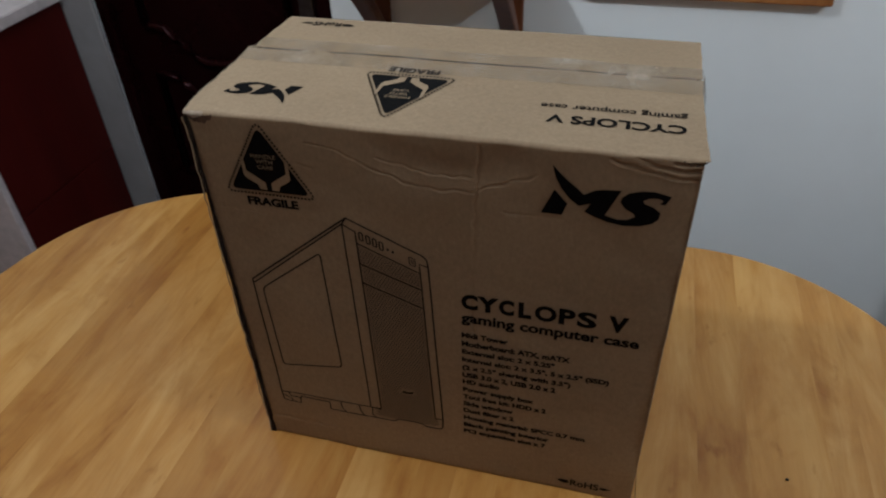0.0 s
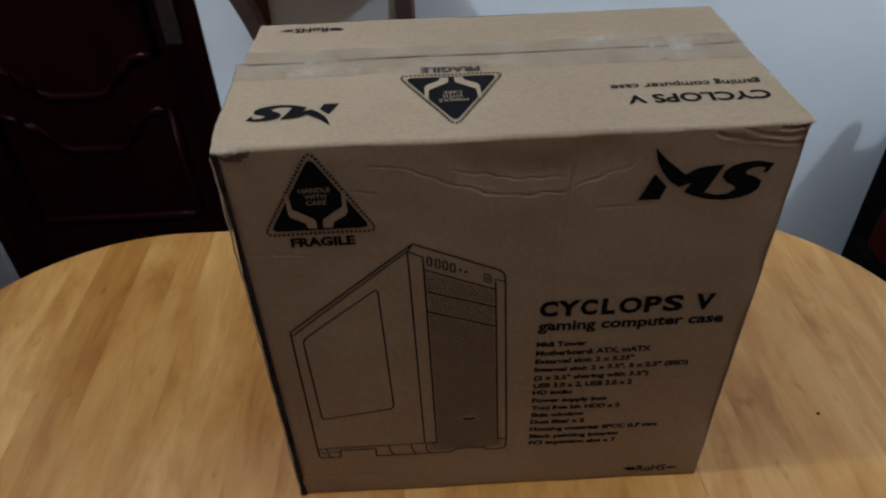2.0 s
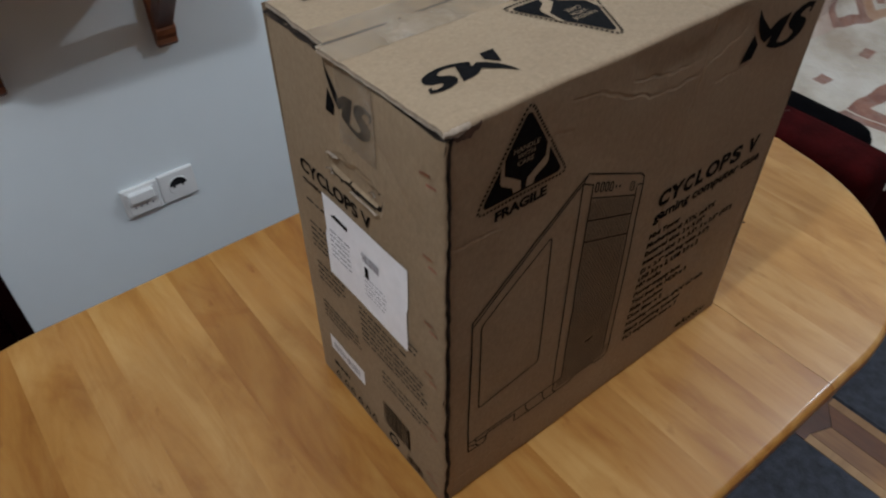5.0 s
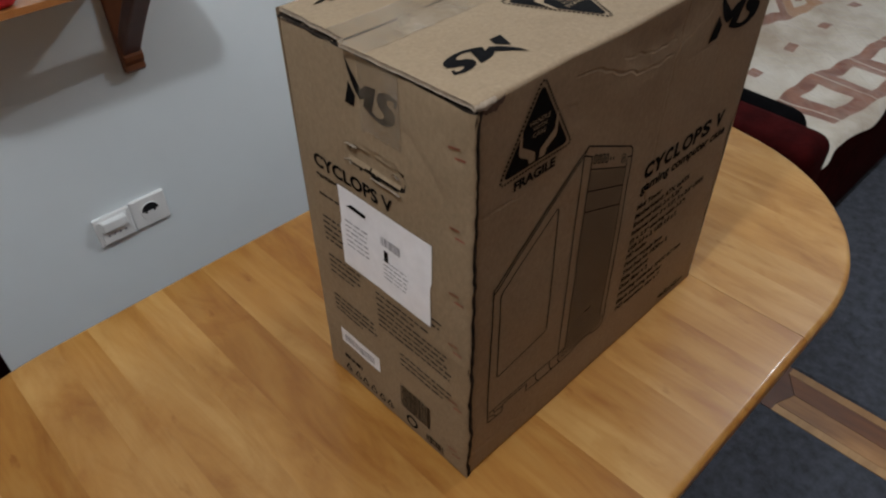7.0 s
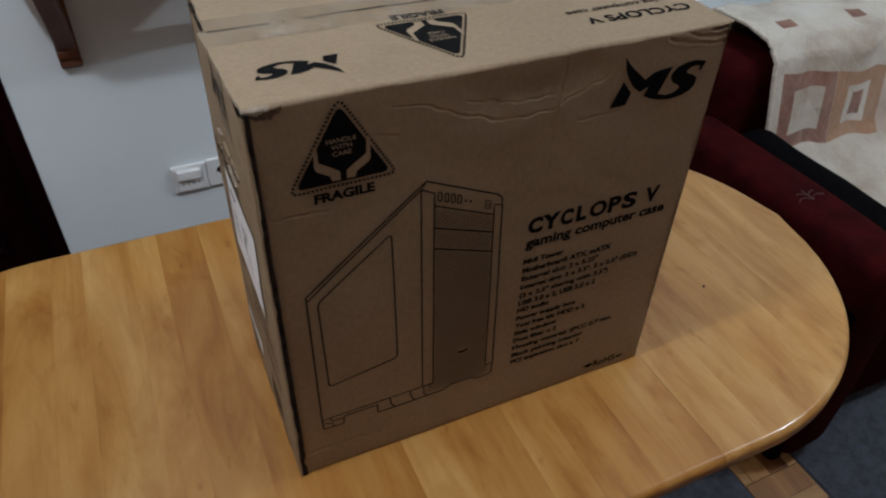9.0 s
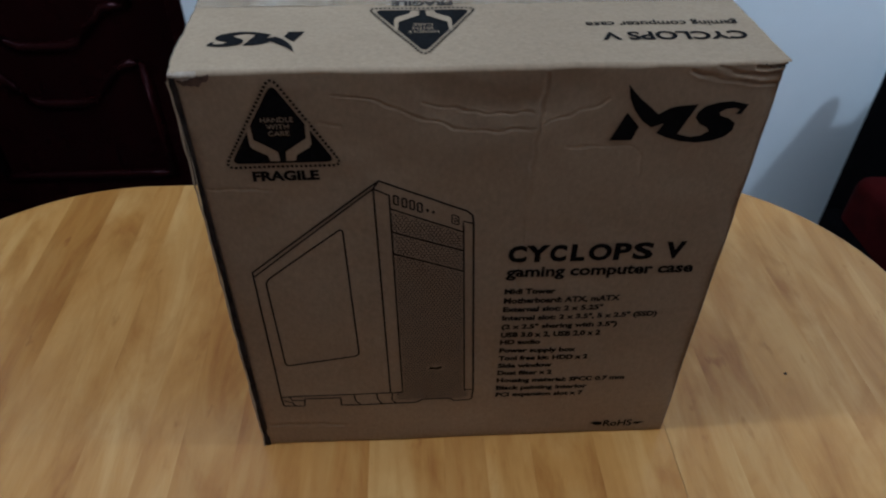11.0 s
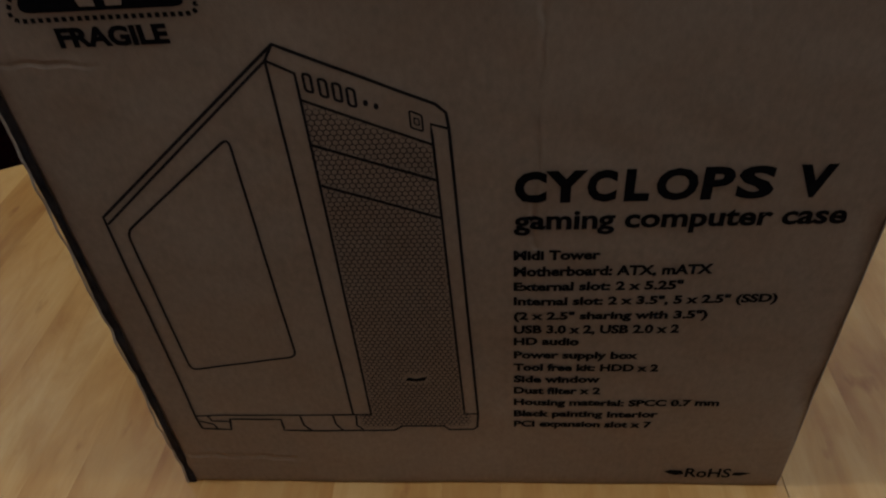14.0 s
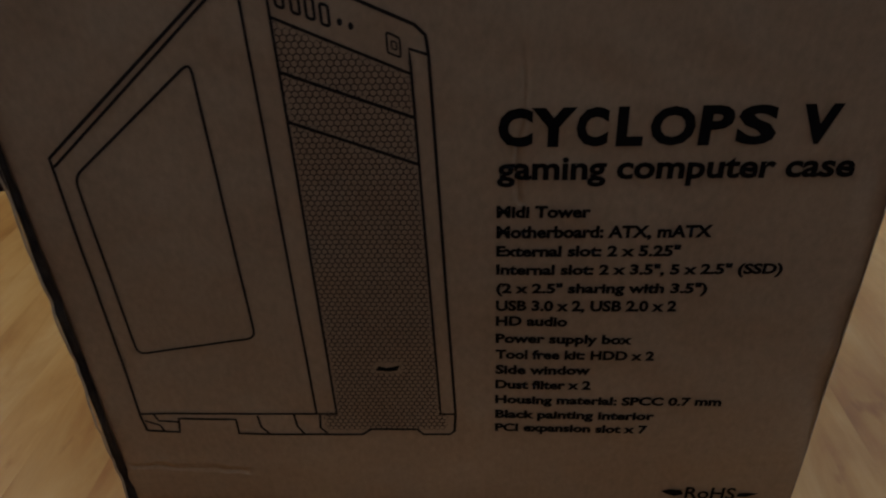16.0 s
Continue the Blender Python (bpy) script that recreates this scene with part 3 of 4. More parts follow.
def stroke(path, width, closed=False, bm=None, step=0.006):
    """A line of ink of a given width along a path."""
    bm = bm or bmesh.new()
    pts = []
    src = list(path) + ([path[0]] if closed else [])
    for (ax, ay), (bx, by) in zip(src, src[1:]):
        k = max(1, int(math.hypot(bx - ax, by - ay) / step))
        pts += [(ax + (bx - ax) * i / k, ay + (by - ay) * i / k) for i in range(k)]
    pts.append(src[-1])
    last = None
    for i, (px, py) in enumerate(pts):
        a, b = pts[max(i - 1, 0)], pts[min(i + 1, len(pts) - 1)]
        if closed and i in (0, len(pts) - 1):
            a, b = pts[-2], pts[1]
        d = math.hypot(b[0] - a[0], b[1] - a[1]) or 1
        nx, ny = -(b[1] - a[1]) / d * width / 2, (b[0] - a[0]) / d * width / 2
        now = (bm.verts.new((px + nx, py + ny, 0)), bm.verts.new((px - nx, py - ny, 0)))
        if last:
            bm.faces.new((last[0], last[1], now[1], now[0]))
        last = now
    return bm


def soft_corners(outline, r, n=4):
    """The outline with its corners rounded."""
    out = []
    k = len(outline)
    for i, p in enumerate(outline):
        p, a, b = Vector(p), Vector(outline[i - 1]), Vector(outline[(i + 1) % k])
        p0, p1 = p + (a - p).normalized() * r, p + (b - p).normalized() * r
        for j in range(n + 1):
            t = j / n
            q = p0.lerp(p, t).lerp(p.lerp(p1, t), t)
            out.append((q.x, q.y))
    return out


def lettering(text, u0, u1, v0, v1, weight=0.012, slant=0.0):
    """Words set into the given rectangle, drawn with the built-in font."""
    cu = bpy.data.curves.new("lettering", "FONT")
    cu.body, cu.offset, cu.shear, cu.resolution_u = text, weight, slant, 3
    ob = new("lettering", cu)
    bpy.context.view_layer.update()
    me = bpy.data.meshes.new_from_object(ob.evaluated_get(bpy.context.evaluated_depsgraph_get()))
    bm = bmesh.new()
    bm.from_mesh(me)
    bpy.data.objects.remove(ob)
    bpy.data.curves.remove(cu)
    bpy.data.meshes.remove(me)
    xs, ys = [v.co.x for v in bm.verts], [v.co.y for v in bm.verts]
    x0, x1, y0, y1 = min(xs), max(xs), min(ys), max(ys)
    for v in bm.verts:
        v.co = Vector((u0 + (v.co.x - x0) / (x1 - x0) * (u1 - u0), v0 + (v.co.y - y0) / (y1 - y0) * (v1 - v0), 0))
    return bm


def turned(place, cu, cv):
    """The same panel, read from the other side: turned half round about (cu, cv)."""
    return lambda u, v, d: place(2 * cu - u, 2 * cv - v, d)


def shifted(place, du, dv, su=1.0, sv=1.0):
    return lambda u, v, d: place(du + u * su, dv + v * sv, d)


def emblem(place):
    """The maker's mark, as two plain black shapes about 105 by 53 mm from its lower left corner."""
    blade = [(43, 288), (77, 250), (115, 213), (160, 178), (205, 140), (255, 168), (295, 175), (380, 178), (315, 43), (375, 28), (425, 33), (460, 53), (450, 68),
             (405, 90), (382, 118), (387, 143), (415, 168), (475, 183), (535, 185), (612, 168), (590, 126), (565, 128), (578, 146), (555, 155), (515, 153), (487, 138),
             (495, 123), (538, 110), (574, 86), (572, 53), (544, 27), (490, 9), (415, 0), (335, 8), (265, 28), (215, 50), (240, 96), (185, 78), (135, 113), (90, 168), (60, 223)]
    block_shape = [(60, 156), (128, 83), (105, 18), (0, 20)]
    for shape in (blade, block_shape):
        k = 0.105 / 612
        printed("printed_mark", fill([(u * k, v * 0.053 / 288 + u * k * 0.05 * v / 288) for u, v in shape]), place, 0.0006, INK, carton)


def fragile_sign(place, word_ink=INK):
    """A black rounded triangle with a dashed border, about 74 mm wide, its base's middle at the origin."""
    tri = soft_corners([(-0.0415, -0.001), (0.0415, -0.001), (0.0, 0.0695)], 0.008)
    printed("printed_triangle", fill(tri), place, 0.0006, INK, carton)
    outer = soft_corners([(-0.0472, -0.0045), (0.0472, -0.0045), (0.0, 0.0755)], 0.009)
    bm = bmesh.new()
    walk_on, pts = 0.0, outer + [outer[0]]
    for (ax, ay), (bx, by) in zip(pts, pts[1:]):
        d = math.hypot(bx - ax, by - ay)
        s = -walk_on
        while s < d:
            a, b = max(s, 0), min(s + 0.0022, d)
            if b > a:
                stroke([(ax + (bx - ax) * a / d, ay + (by - ay) * a / d), (ax + (bx - ax) * b / d, ay + (by - ay) * b / d)], 0.0023, bm=bm, step=0.1)
            s += 0.0037
        walk_on = (walk_on + d) % 0.0037
    printed("dashed_border", bm, place, 0.0006, INK, carton)
    prop = [(u / 1000, v / 1000) for u, v in ((-24, 36), (-21, 36), (-20.3, 21.5), (-12, 16), (-3, 9.5), (-2.5, 1), (-10, 1), (-11.5, 6.5), (-22, 13), (-24, 16.5))]
    for s in (1, -1):
        printed("printed_prop", fill([(s * u, v) for u, v in prop]), place, 0.0011, KRAFT, carton, "unprinted board showing as a curved support")
    for word, half, v in (("HANDLE", 0.0125, 0.0365), ("WITH", 0.0085, 0.0305), ("CARE", 0.008, 0.0245)):
        printed("printed_line", lettering(word, -half, half, v, v + 0.0042, 0.0), place, 0.0011, KRAFT, carton)
    printed("printed_line", lettering("FRAGILE", -0.0268, 0.0268, -0.0185, -0.0085, 0.05), place, 0.0006, word_ink, carton)


def wing_mark(place):
    """The small conformity mark: letters between two leaf shapes, 64 mm wide."""
    printed("printed_line", lettering("RoHS", 0.016, 0.049, 0.0, 0.012, 0.02), place, 0.0006, INK, carton)
    printed("printed_mark", fill([(0.0, 0.007), (0.005, 0.009), (0.013, 0.0085), (0.015, 0.004), (0.009, 0.002), (0.004, 0.004)]), place, 0.0006, INK, carton)
    printed("printed_mark", fill([(0.05, 0.0035), (0.056, 0.003), (0.064, 0.007), (0.057, 0.0075), (0.051, 0.007)]), place, 0.0006, INK, carton)


# front panel
emblem(shifted(front_at, 0.334, 0.3965))
fragile_sign(shifted(front_at, 0.0735, 0.3865))
wing_mark(shifted(front_at, 0.372, 0.012))
for letter, u0, u1 in zip("CYCLOPSV", (260.5, 276.5, 298.5, 318, 334, 357.5, 375, 404.5), (277.5, 298.5, 314, 331, 355.5, 373.5, 394, 423)):
    printed("printed_letter", lettering(letter, u0 / 1000, u1 / 1000, 0.271, 0.2915, 0.055 if letter in "CYLV" else 0.042), front_at, 0.0006, INK, carton)
printed("printed_line", lettering("gaming computer case", 0.26, 0.436, 0.249, 0.2655, 0.032), front_at, 0.0006, INK, carton)
SPEC = [("Midi Tower", 309, 231), ("Motherboard: ATX, mATX", 373, 219), ("External slot: 2 x 5.25\"", 358, 207), ("Internal slot: 2 x 3.5\", 5 x 2.5\" (SSD)", 414, 195),
        ("(2 x 2.5\" sharing with 3.5\")", 376, 182.5), ("USB 3.0 x 2, USB 2.0 x 2", 361, 170.5), ("HD audio", 301, 159), ("Power supply box", 339, 146), ("Tool free kit: HDD x 2", 353, 134),
        ("Side window", 317, 122), ("Dust filter x 2", 318, 110), ("Housing material: SPCC 0.7 mm", 398, 97.5), ("Black painting interior", 359, 85), ("PCI expansion slot x 7", 356, 73.5)]
for text, right, base in SPEC:
    low = 0.0018 if any(c in text for c in "gyp,()j") else 0.0
    printed("printed_line", lettering(text, 0.26, right / 1000, base / 1000 - low, base / 1000 + 0.0074, 0.045), front_at, 0.0006, INK, carton)


# line drawing of a tower case
def drawing():
    mm = lambda pts: [(u / 1000, v / 1000) for u, v in pts]
    bm = bmesh.new()
    thick, thin = 0.0017, 0.0015
    for path, w in [
        ([(30, 71), (29, 84), (29, 268), (148, 366), (222, 332), (227, 327), (228, 318), (235, 88), (234, 73), (231, 70), (214, 70), (210, 74.5), (180, 74.5), (174, 70), (92, 69.5), (92, 82), (54, 82), (52, 70), (30, 71)], thick),
        ([(30, 263), (143, 358), (148, 366)], thin), ([(143, 358), (146, 88)], thin), ([(143, 358), (156, 351), (159, 88)], thin),
        ([(29, 86), (146, 88), (159, 88)], thin), ([(156, 337), (219.5, 309)], thin), ([(219.5, 309), (219, 321), (228, 318)], thin), ([(219.5, 309), (225.5, 88), (235, 88)], thin),
        ([(157, 311), (220, 287)], 0.0018), ([(157, 286), (221, 262)], 0.0018), ([(107, 86), (108, 76), (113, 70)], thin), ([(131, 87), (132, 77), (136, 70)], thin),
        ([(148, 87), (147, 76), (151, 71)], thin), ([(31, 80), (40, 76), (42, 71)], thin), ([(38, 86), (40, 80), (53, 79)], thin)]:
        stroke(mm(path), w, bm=bm)
    stroke(soft_corners(mm([(114, 317), (39, 257), (41, 136), (117, 150)]), 0.006), thin, True, bm)
    for u, v in ((161.5, 346), (168.5, 343), (175, 340.5), (181.5, 337.5)):
        stroke(soft_corners(mm([(u - 1.8, v + 5), (u + 1.8, v + 3.8), (u + 1.8, v - 5.5), (u - 1.8, v - 4.2)]), 0.0014), thin, True, bm, 0.002)
    for u, v in ((188, 334), (193, 332)):
        fill([((u + 1.3 * math.cos(k * math.tau / 10)) / 1000, (v + 1.8 * math.sin(k * math.tau / 10)) / 1000) for k in range(10)], bm)
    stroke(soft_corners(mm([(209, 329), (215, 326), (215, 317), (209, 319.5)]), 0.0012), 0.001, True, bm, 0.002)
    stroke(soft_corners(mm([(211, 325), (213.4, 324), (213.4, 320.5), (211, 321.5)]), 0.0006), 0.0007, True, bm, 0.002)
    return bm


printed("printed_drawing", drawing(), front_at, 0.0006, INK_THIN, carton, "line drawing of a tower case")


def honeycomb():
    """The drawn grille: rings of six, edge to edge."""
    bm = bmesh.new()
    pitch, r0, r1 = 3.45, 2.0, 1.66
    for j in range(90):
        v = 76 + j * pitch * 0.866
        for i in range(24):
            u = 147 + (i + 0.5 * (j % 2)) * pitch
            s = (v - 88) / (311 - 88)
            left = 159 - 3 * s if v > 88 else 150
            right = 225.5 - 6 * s if v > 88 else 233
            roof = 337 - (u - 156) * 28 / 63.5
            bay = any(abs(v - (b - (u - 157) * 24 / 63.5)) < 1.2 for b in (311, 286))
            if not (left + 1.2 < u < right - 1.2 and v < roof - 2 and not bay) or (abs(u - 194.5) < 9 and abs(v - 126) < 4):
                continue
            ring = [[bm.verts.new(((u + r * math.sin(k * math.tau / 6)) / 1000, (v + r * math.cos(k * math.tau / 6)) / 1000, 0)) for k in range(6)] for r in (r0, r1)]
            for k in range(6):
                bm.faces.new((ring[0][k], ring[0][(k + 1) % 6], ring[1][(k + 1) % 6], ring[1][k]))
    return bm


printed("printed_grille", honeycomb(), front_at, 0.0005, plain("brown_grille_ink", (0.02, 0.0125, 0.011), 0.7, 240, 0.4, bump=0.0), carton, "printed honeycomb grille")
printed("printed_mark", fill([(0.187, 0.1245), (0.189, 0.128), (0.194, 0.1265), (0.202, 0.1285), (0.2005, 0.1245), (0.195, 0.1235)]), front_at, 0.0006, INK, carton)

# top panel, read from behind
emblem(turned(shifted(top_at, 0.0205, 0.027, 0.7, 0.72), 0.0525, 0.0265))
fragile_sign(turned(shifted(top_at, 0.188, 0.1035, 0.98, 1.13), 0, 0), INK_FADED)
printed("printed_line", lettering("CYCLOPS V", 0.0, 0.117, 0.0, 0.0145, 0.03), turned(shifted(top_at, 0.328, 0.0395), 0.0585, 0.00725), 0.0006, INK, carton)
printed("printed_line", lettering("gaming computer case", 0.0, 0.126, 0.0, 0.0115, 0.012), turned(shifted(top_at, 0.32, 0.065), 0.063, 0.00575), 0.0006, INK, carton)
wing_mark(turned(shifted(lambda u, w, d: top_at(u, w, d + 0.0014), 0.024, 0.2125), 0.032, 0.006))

# side panel: here u runs from the rear edge to the front one
def side_from_rear(u, v, d):
    return side_at(BD - u - 0.004, v + 0.004, d)


emblem(shifted(side_from_rear, 0.085, 0.403, 0.66, 0.88))
printed("printed_line", lettering("CYCLOPS V", 0.025, 0.14, 0.314, 0.33, 0.03), side_from_rear, 0.0007, INK, carton)
printed("printed_line", lettering("gaming", 0.025, 0.06, 0.300, 0.3085, 0.02), side_from_rear, 0.0007, INK, carton)


def text_bars(u0, u1, v_top, lines, pitch, seed, h=0.0034):
    """Writing too small to read, as broken bars."""
    r = random.Random(seed)
    bm = bmesh.new()
    for k in range(lines):
        u, v = u0, v_top - k * pitch
        end = u1 - (r.uniform(0, 0.35) * (u1 - u0) if k == lines - 1 else r.uniform(0, 0.08) * (u1 - u0))
        while u < end:
            w = min(r.uniform(0.005, 0.014), end - u)
            stroke([(u, v), (u + w, v)], h * r.uniform(0.75, 1.0), bm=bm, step=0.004)
            u += w + 0.002
    return bm


for args in ((0.026, 0.058, 0.281, 1, 0.008, 1), (0.026, 0.056, 0.252, 5, 0.0075, 2), (0.027, 0.081, 0.199, 4, 0.0078, 3), (0.104, 0.185, 0.194, 2, 0.0078, 4), (0.105, 0.215, 0.178, 5, 0.0078, 5),
             (0.025, 0.1, 0.138, 4, 0.0075, 6), (0.137, 0.218, 0.125, 3, 0.0078, 7), (0.188, 0.202, 0.218, 2, 0.008, 8)):
    printed("text_block", text_bars(*args, h=0.0029), side_from_rear, 0.0007, INK_FADED, carton)
for v in (0.417, 0.339, 0.265, 0.199, 0.113, 0.03):
    for k in (0, 1):
        printed("printed_dash", stroke([(0.211 + 0.006 * k, v + 0.002 - 0.008 * k), (0.223 + 0.006 * k, v + 0.004 - 0.008 * k)], 0.0018), side_from_rear, 0.0007, RED_INK, carton)


def barcode(u0, u1, v0, v1, seed):
    r = random.Random(seed)
    bm = bmesh.new()
    u = u0
    while u < u1:
        w = r.choice((0.0006, 0.0011, 0.0017))
        stroke([(u + w / 2, v0), (u + w / 2, v1)], w, bm=bm, step=0.01)
        u += w + r.choice((0.0006, 0.0011, 0.0015))
    return bm


printed("printed_barcode", barcode(0.134, 0.184, 0.034, 0.072, 4), side_from_rear, 0.0007, INK, carton)
printed("text_block", text_bars(0.03, 0.07, 0.036, 1, 0.006, 12, 0.007), side_from_rear, 0.0007, INK, carton)
for u in (0.03, 0.048, 0.062, 0.078, 0.094, 0.108):
    printed("printed_mark", stroke(soft_corners([(u, 0.012), (u + 0.011, 0.012), (u + 0.0055, 0.023)], 0.002), 0.0018, True), side_from_rear, 0.0007, INK, carton)
printed("printed_mark", stroke([(0.152 + 0.008 * math.cos(k * math.tau / 14), 0.019 + 0.008 * math.sin(k * math.tau / 14)) for k in range(14)], 0.0035, True), side_from_rear, 0.0007, INK, carton)
printed("text_block", barcode(0.176, 0.204, 0.008, 0.021, 9), side_from_rear, 0.0007, INK_THIN, carton)

# paper labels
shipping = printed("paper_label", sheet(20, 16, lambda a, b: (0.057 + 0.131 * a + (0.002 if b > 0.5 else 0), 0.206 + 0.102 * b, 0)), side_from_rear, 0.0013, PAPER, carton, "white shipping label stuck on")
lines = text_bars(0.066, 0.1, 0.268, 6, 0.0062, 21, 0.0022)
printed("text_block", lines, side_from_rear, 0.0018, GREY_INK, shipping)
printed("text_block", text_bars(0.122, 0.158, 0.25, 5, 0.0055, 22, 0.0016), side_from_rear, 0.0018, GREY_INK, shipping)
printed("printed_mark", fill([(0.07, 0.287), (0.078, 0.292), (0.1, 0.291), (0.098, 0.286)]), side_from_rear, 0.0018, INK, shipping)
printed("printed_barcode", barcode(0.12, 0.147, 0.268, 0.279, 14), side_from_rear, 0.0018, GREY_INK, shipping)
printed("printed_number", lettering("1", 0.1235, 0.1295, 0.2495, 0.263, 0.0), side_from_rear, 0.0018, INK, shipping)
sticker = printed("paper_label", sheet(8, 4, lambda a, b: (0.03 + 0.07 * a, 0.062 + 0.024 * b, 0)), side_from_rear, 0.0012, PAPER, carton, "narrow white barcode sticker")
printed("printed_barcode", barcode(0.037, 0.09, 0.068, 0.079, 18), side_from_rear, 0.0017, GREY_INK, sticker)


# ---- things in the room ----
# door leaf in the opening
door = thing("door_1", DX0, WY1, 0, "dark mahogany panelled door with a metal handle, closed", "door", kind="structure")
DWI = DX1 - DX0
part("door_leaf", block(0.035, DWI - 0.035, 0.02, 0.06, 0.006, DTOP - 0.035, 0.003), MAHOGANY, door)
for x0, x1, z0, z1 in ((0.0, 0.033, 0, DTOP), (DWI - 0.033, DWI, 0, DTOP), (0.033, DWI - 0.033, DTOP - 0.033, DTOP)):
    part("door_frame", block(x0, x1, -0.004, 0.1, z0, z1, 0.003), MAHOGANY, door)


def moulding(z0, z1, dip0, dip1, x0=0.12, x1=None):
    """A raised bead round a panel whose lower and upper edges sag towards the middle."""
    x1 = x1 or DWI - 0.12
    n = 16

    def edge(z, dip):
        out = []
        for i in range(n + 1):
            a = i / n
            side = min(1.0, max(0.0, (min(a, 1 - a) - 0.08) / 0.3))
            out.append((x0 + (x1 - x0) * a, z - dip * (1 - math.cos(math.pi * side)) / 2))
        return out

    pts = edge(z0, dip0) + edge(z1, dip1)[::-1]
    return tube([(u, 0.016, v) for u, v in pts + pts[:1]], 0.0115, 8)


part("panel_moulding", moulding(0.42, 0.72, 0.0, 0.1), MAHOGANY, door, smooth=True)
part("panel_moulding", moulding(0.85, 1.72, 0.09, -0.05), MAHOGANY, door, smooth=True)
part("panel_moulding", moulding(0.12, 0.3, 0.0, 0.0), MAHOGANY, door, smooth=True)
plate = part("handle_plate", block(DWI - 0.09, DWI - 0.05, 0.012, 0.021, 0.87, 1.1, 0.004), METAL, door, "worn metal handle plate")
part("lever", tube([(DWI - 0.07, 0.012, 1.04), (DWI - 0.07, -0.03, 1.04), (DWI - 0.09, -0.04, 1.04), (DWI - 0.18, -0.04, 1.035)], 0.009, 10), METAL, plate, smooth=True)

# Grey board added to darken the wall strip beside the door.
structure("trim", block(-1.465, DX0 - 0.002, WY1 - 0.012, WY1 - 0.0005, 0.0, 2.14, 0.003), plain("grey_strip", (0.2, 0.2, 0.205), 0.6, 12, 0.1), "grey board added over the wall strip beside the door", "trim")

# low cabinet by the door
cab = thing("sideboard", -1.437, 1.12, 0, "red-brown mahogany sideboard with a pale top and front", "cabinet")
PALE = plain("pale_grey", (0.42, 0.38, 0.38), 0.45, 30, 0.15)
part("side_board", block(-0.022, 0.0, 0.02, 0.394, 0.0, 0.4855, 0.002), RED_WOOD, cab)
part("side_board", block(-0.022, 0.0, 0.02, 0.394, 0.4885, 0.915, 0.002), RED_WOOD, cab)
part("side_board", block(-0.6, -0.578, 0.02, 0.394, 0.0, 0.915, 0.002), RED_WOOD, cab)
part("front_board", block(-0.6, 0.0, 0.0, 0.018, 0.05, 0.7, 0.002), PALE, cab, "pale grey front")
part("drawer_front", block(-0.6, 0.0, 0.0, 0.018, 0.704, 0.91, 0.002), RED_WOOD, cab)
part("plinth", block(-0.578, -0.022, 0.03, 0.05, 0.0, 0.05), RED_WOOD, cab)
part("worktop", block(-0.61, 0.01, -0.015, 0.394, 0.915, 0.945, 0.004), PALE, cab, "pale grey top")

# wall shelf
shelf = thing("wall_shelf", -0.395, WY1, 1.045, "honey-coloured wooden wall shelf on two scrolled brackets", "shelf")
BOARD = [(-0.235, 0.0), (-0.235, -0.13), (-0.215, -0.175), (-0.17, -0.2), (0.155, -0.2), (0.186, -0.182), (0.2, -0.145), (0.2, 0.0)]
part("shelf_board", prism(BOARD, 0.007, 0.0175, lambda u, v, d: (u, v, d)), HONEY, shelf)


def bracket_post():
    """The upright against the wall, shallow, with a rounded knob for a foot."""
    prof = [(0.0, 0.006), (-0.02, 0.006)]
    for k in range(22):
        t = k / 21
        swell = 0.012 * math.exp(-(((t - 0.93) / 0.1) ** 2))
        prof.append((-0.013 - 0.002 * math.cos(t * math.tau * 1.3) - swell, -0.004 - 0.196 * t))
    prof += [(-0.022, -0.209), (-0.016, -0.216), (-0.006, -0.217), (0.0, -0.21)]
    return bevelled(prism(prof, -0.02, 0.02, lambda u, v, d: (d, u, v)), 0.004)


def bracket_strut():
    """The sloping brace from the foot of the upright to the front of the board, a little bowed."""
    low, high = [], []
    for k in range(13):
        t = k / 12
        low.append((-0.004 - 0.182 * t, -0.2 + 0.198 * t + 0.006 * math.sin(math.pi * t)))
        high.append((-0.002 - 0.15 * t, -0.163 + 0.165 * t + 0.006 * math.sin(math.pi * t)))
    return bevelled(prism(low + high[::-1], -0.0175, 0.0175, lambda u, v, d: (d, u, v)), 0.004)


def bevelled(bm, size):
    rim = [e for e in bm.edges if abs(e.verts[0].co.x - e.verts[1].co.x) < 1e-6 and len(e.link_faces) == 2 and e.calc_face_angle() > 1.2]
    bmesh.ops.bevel(bm, geom=rim, offset=size, segments=2, profile=0.5, affect="EDGES")
    return bm


for bx in (-0.17, 0.134):
    for name, shape in (("bracket_post", bracket_post()), ("bracket_strut", bracket_strut()), ("bracket_arm", block(-0.0165, 0.0165, -0.185, -0.016, -0.01, 0.006, 0.004))):
        o = part(name, shape, SHADED_BRACKET_WOOD, shelf)
        o.location.x = bx
folded = tagged(finish("folded_cloth", block(-0.6, -0.45, 1.331, 1.5, 1.0628, 1.115, 0.015, 3), RED_CLOTH), "folded bright red cloth lying on the wall shelf", "cloth")

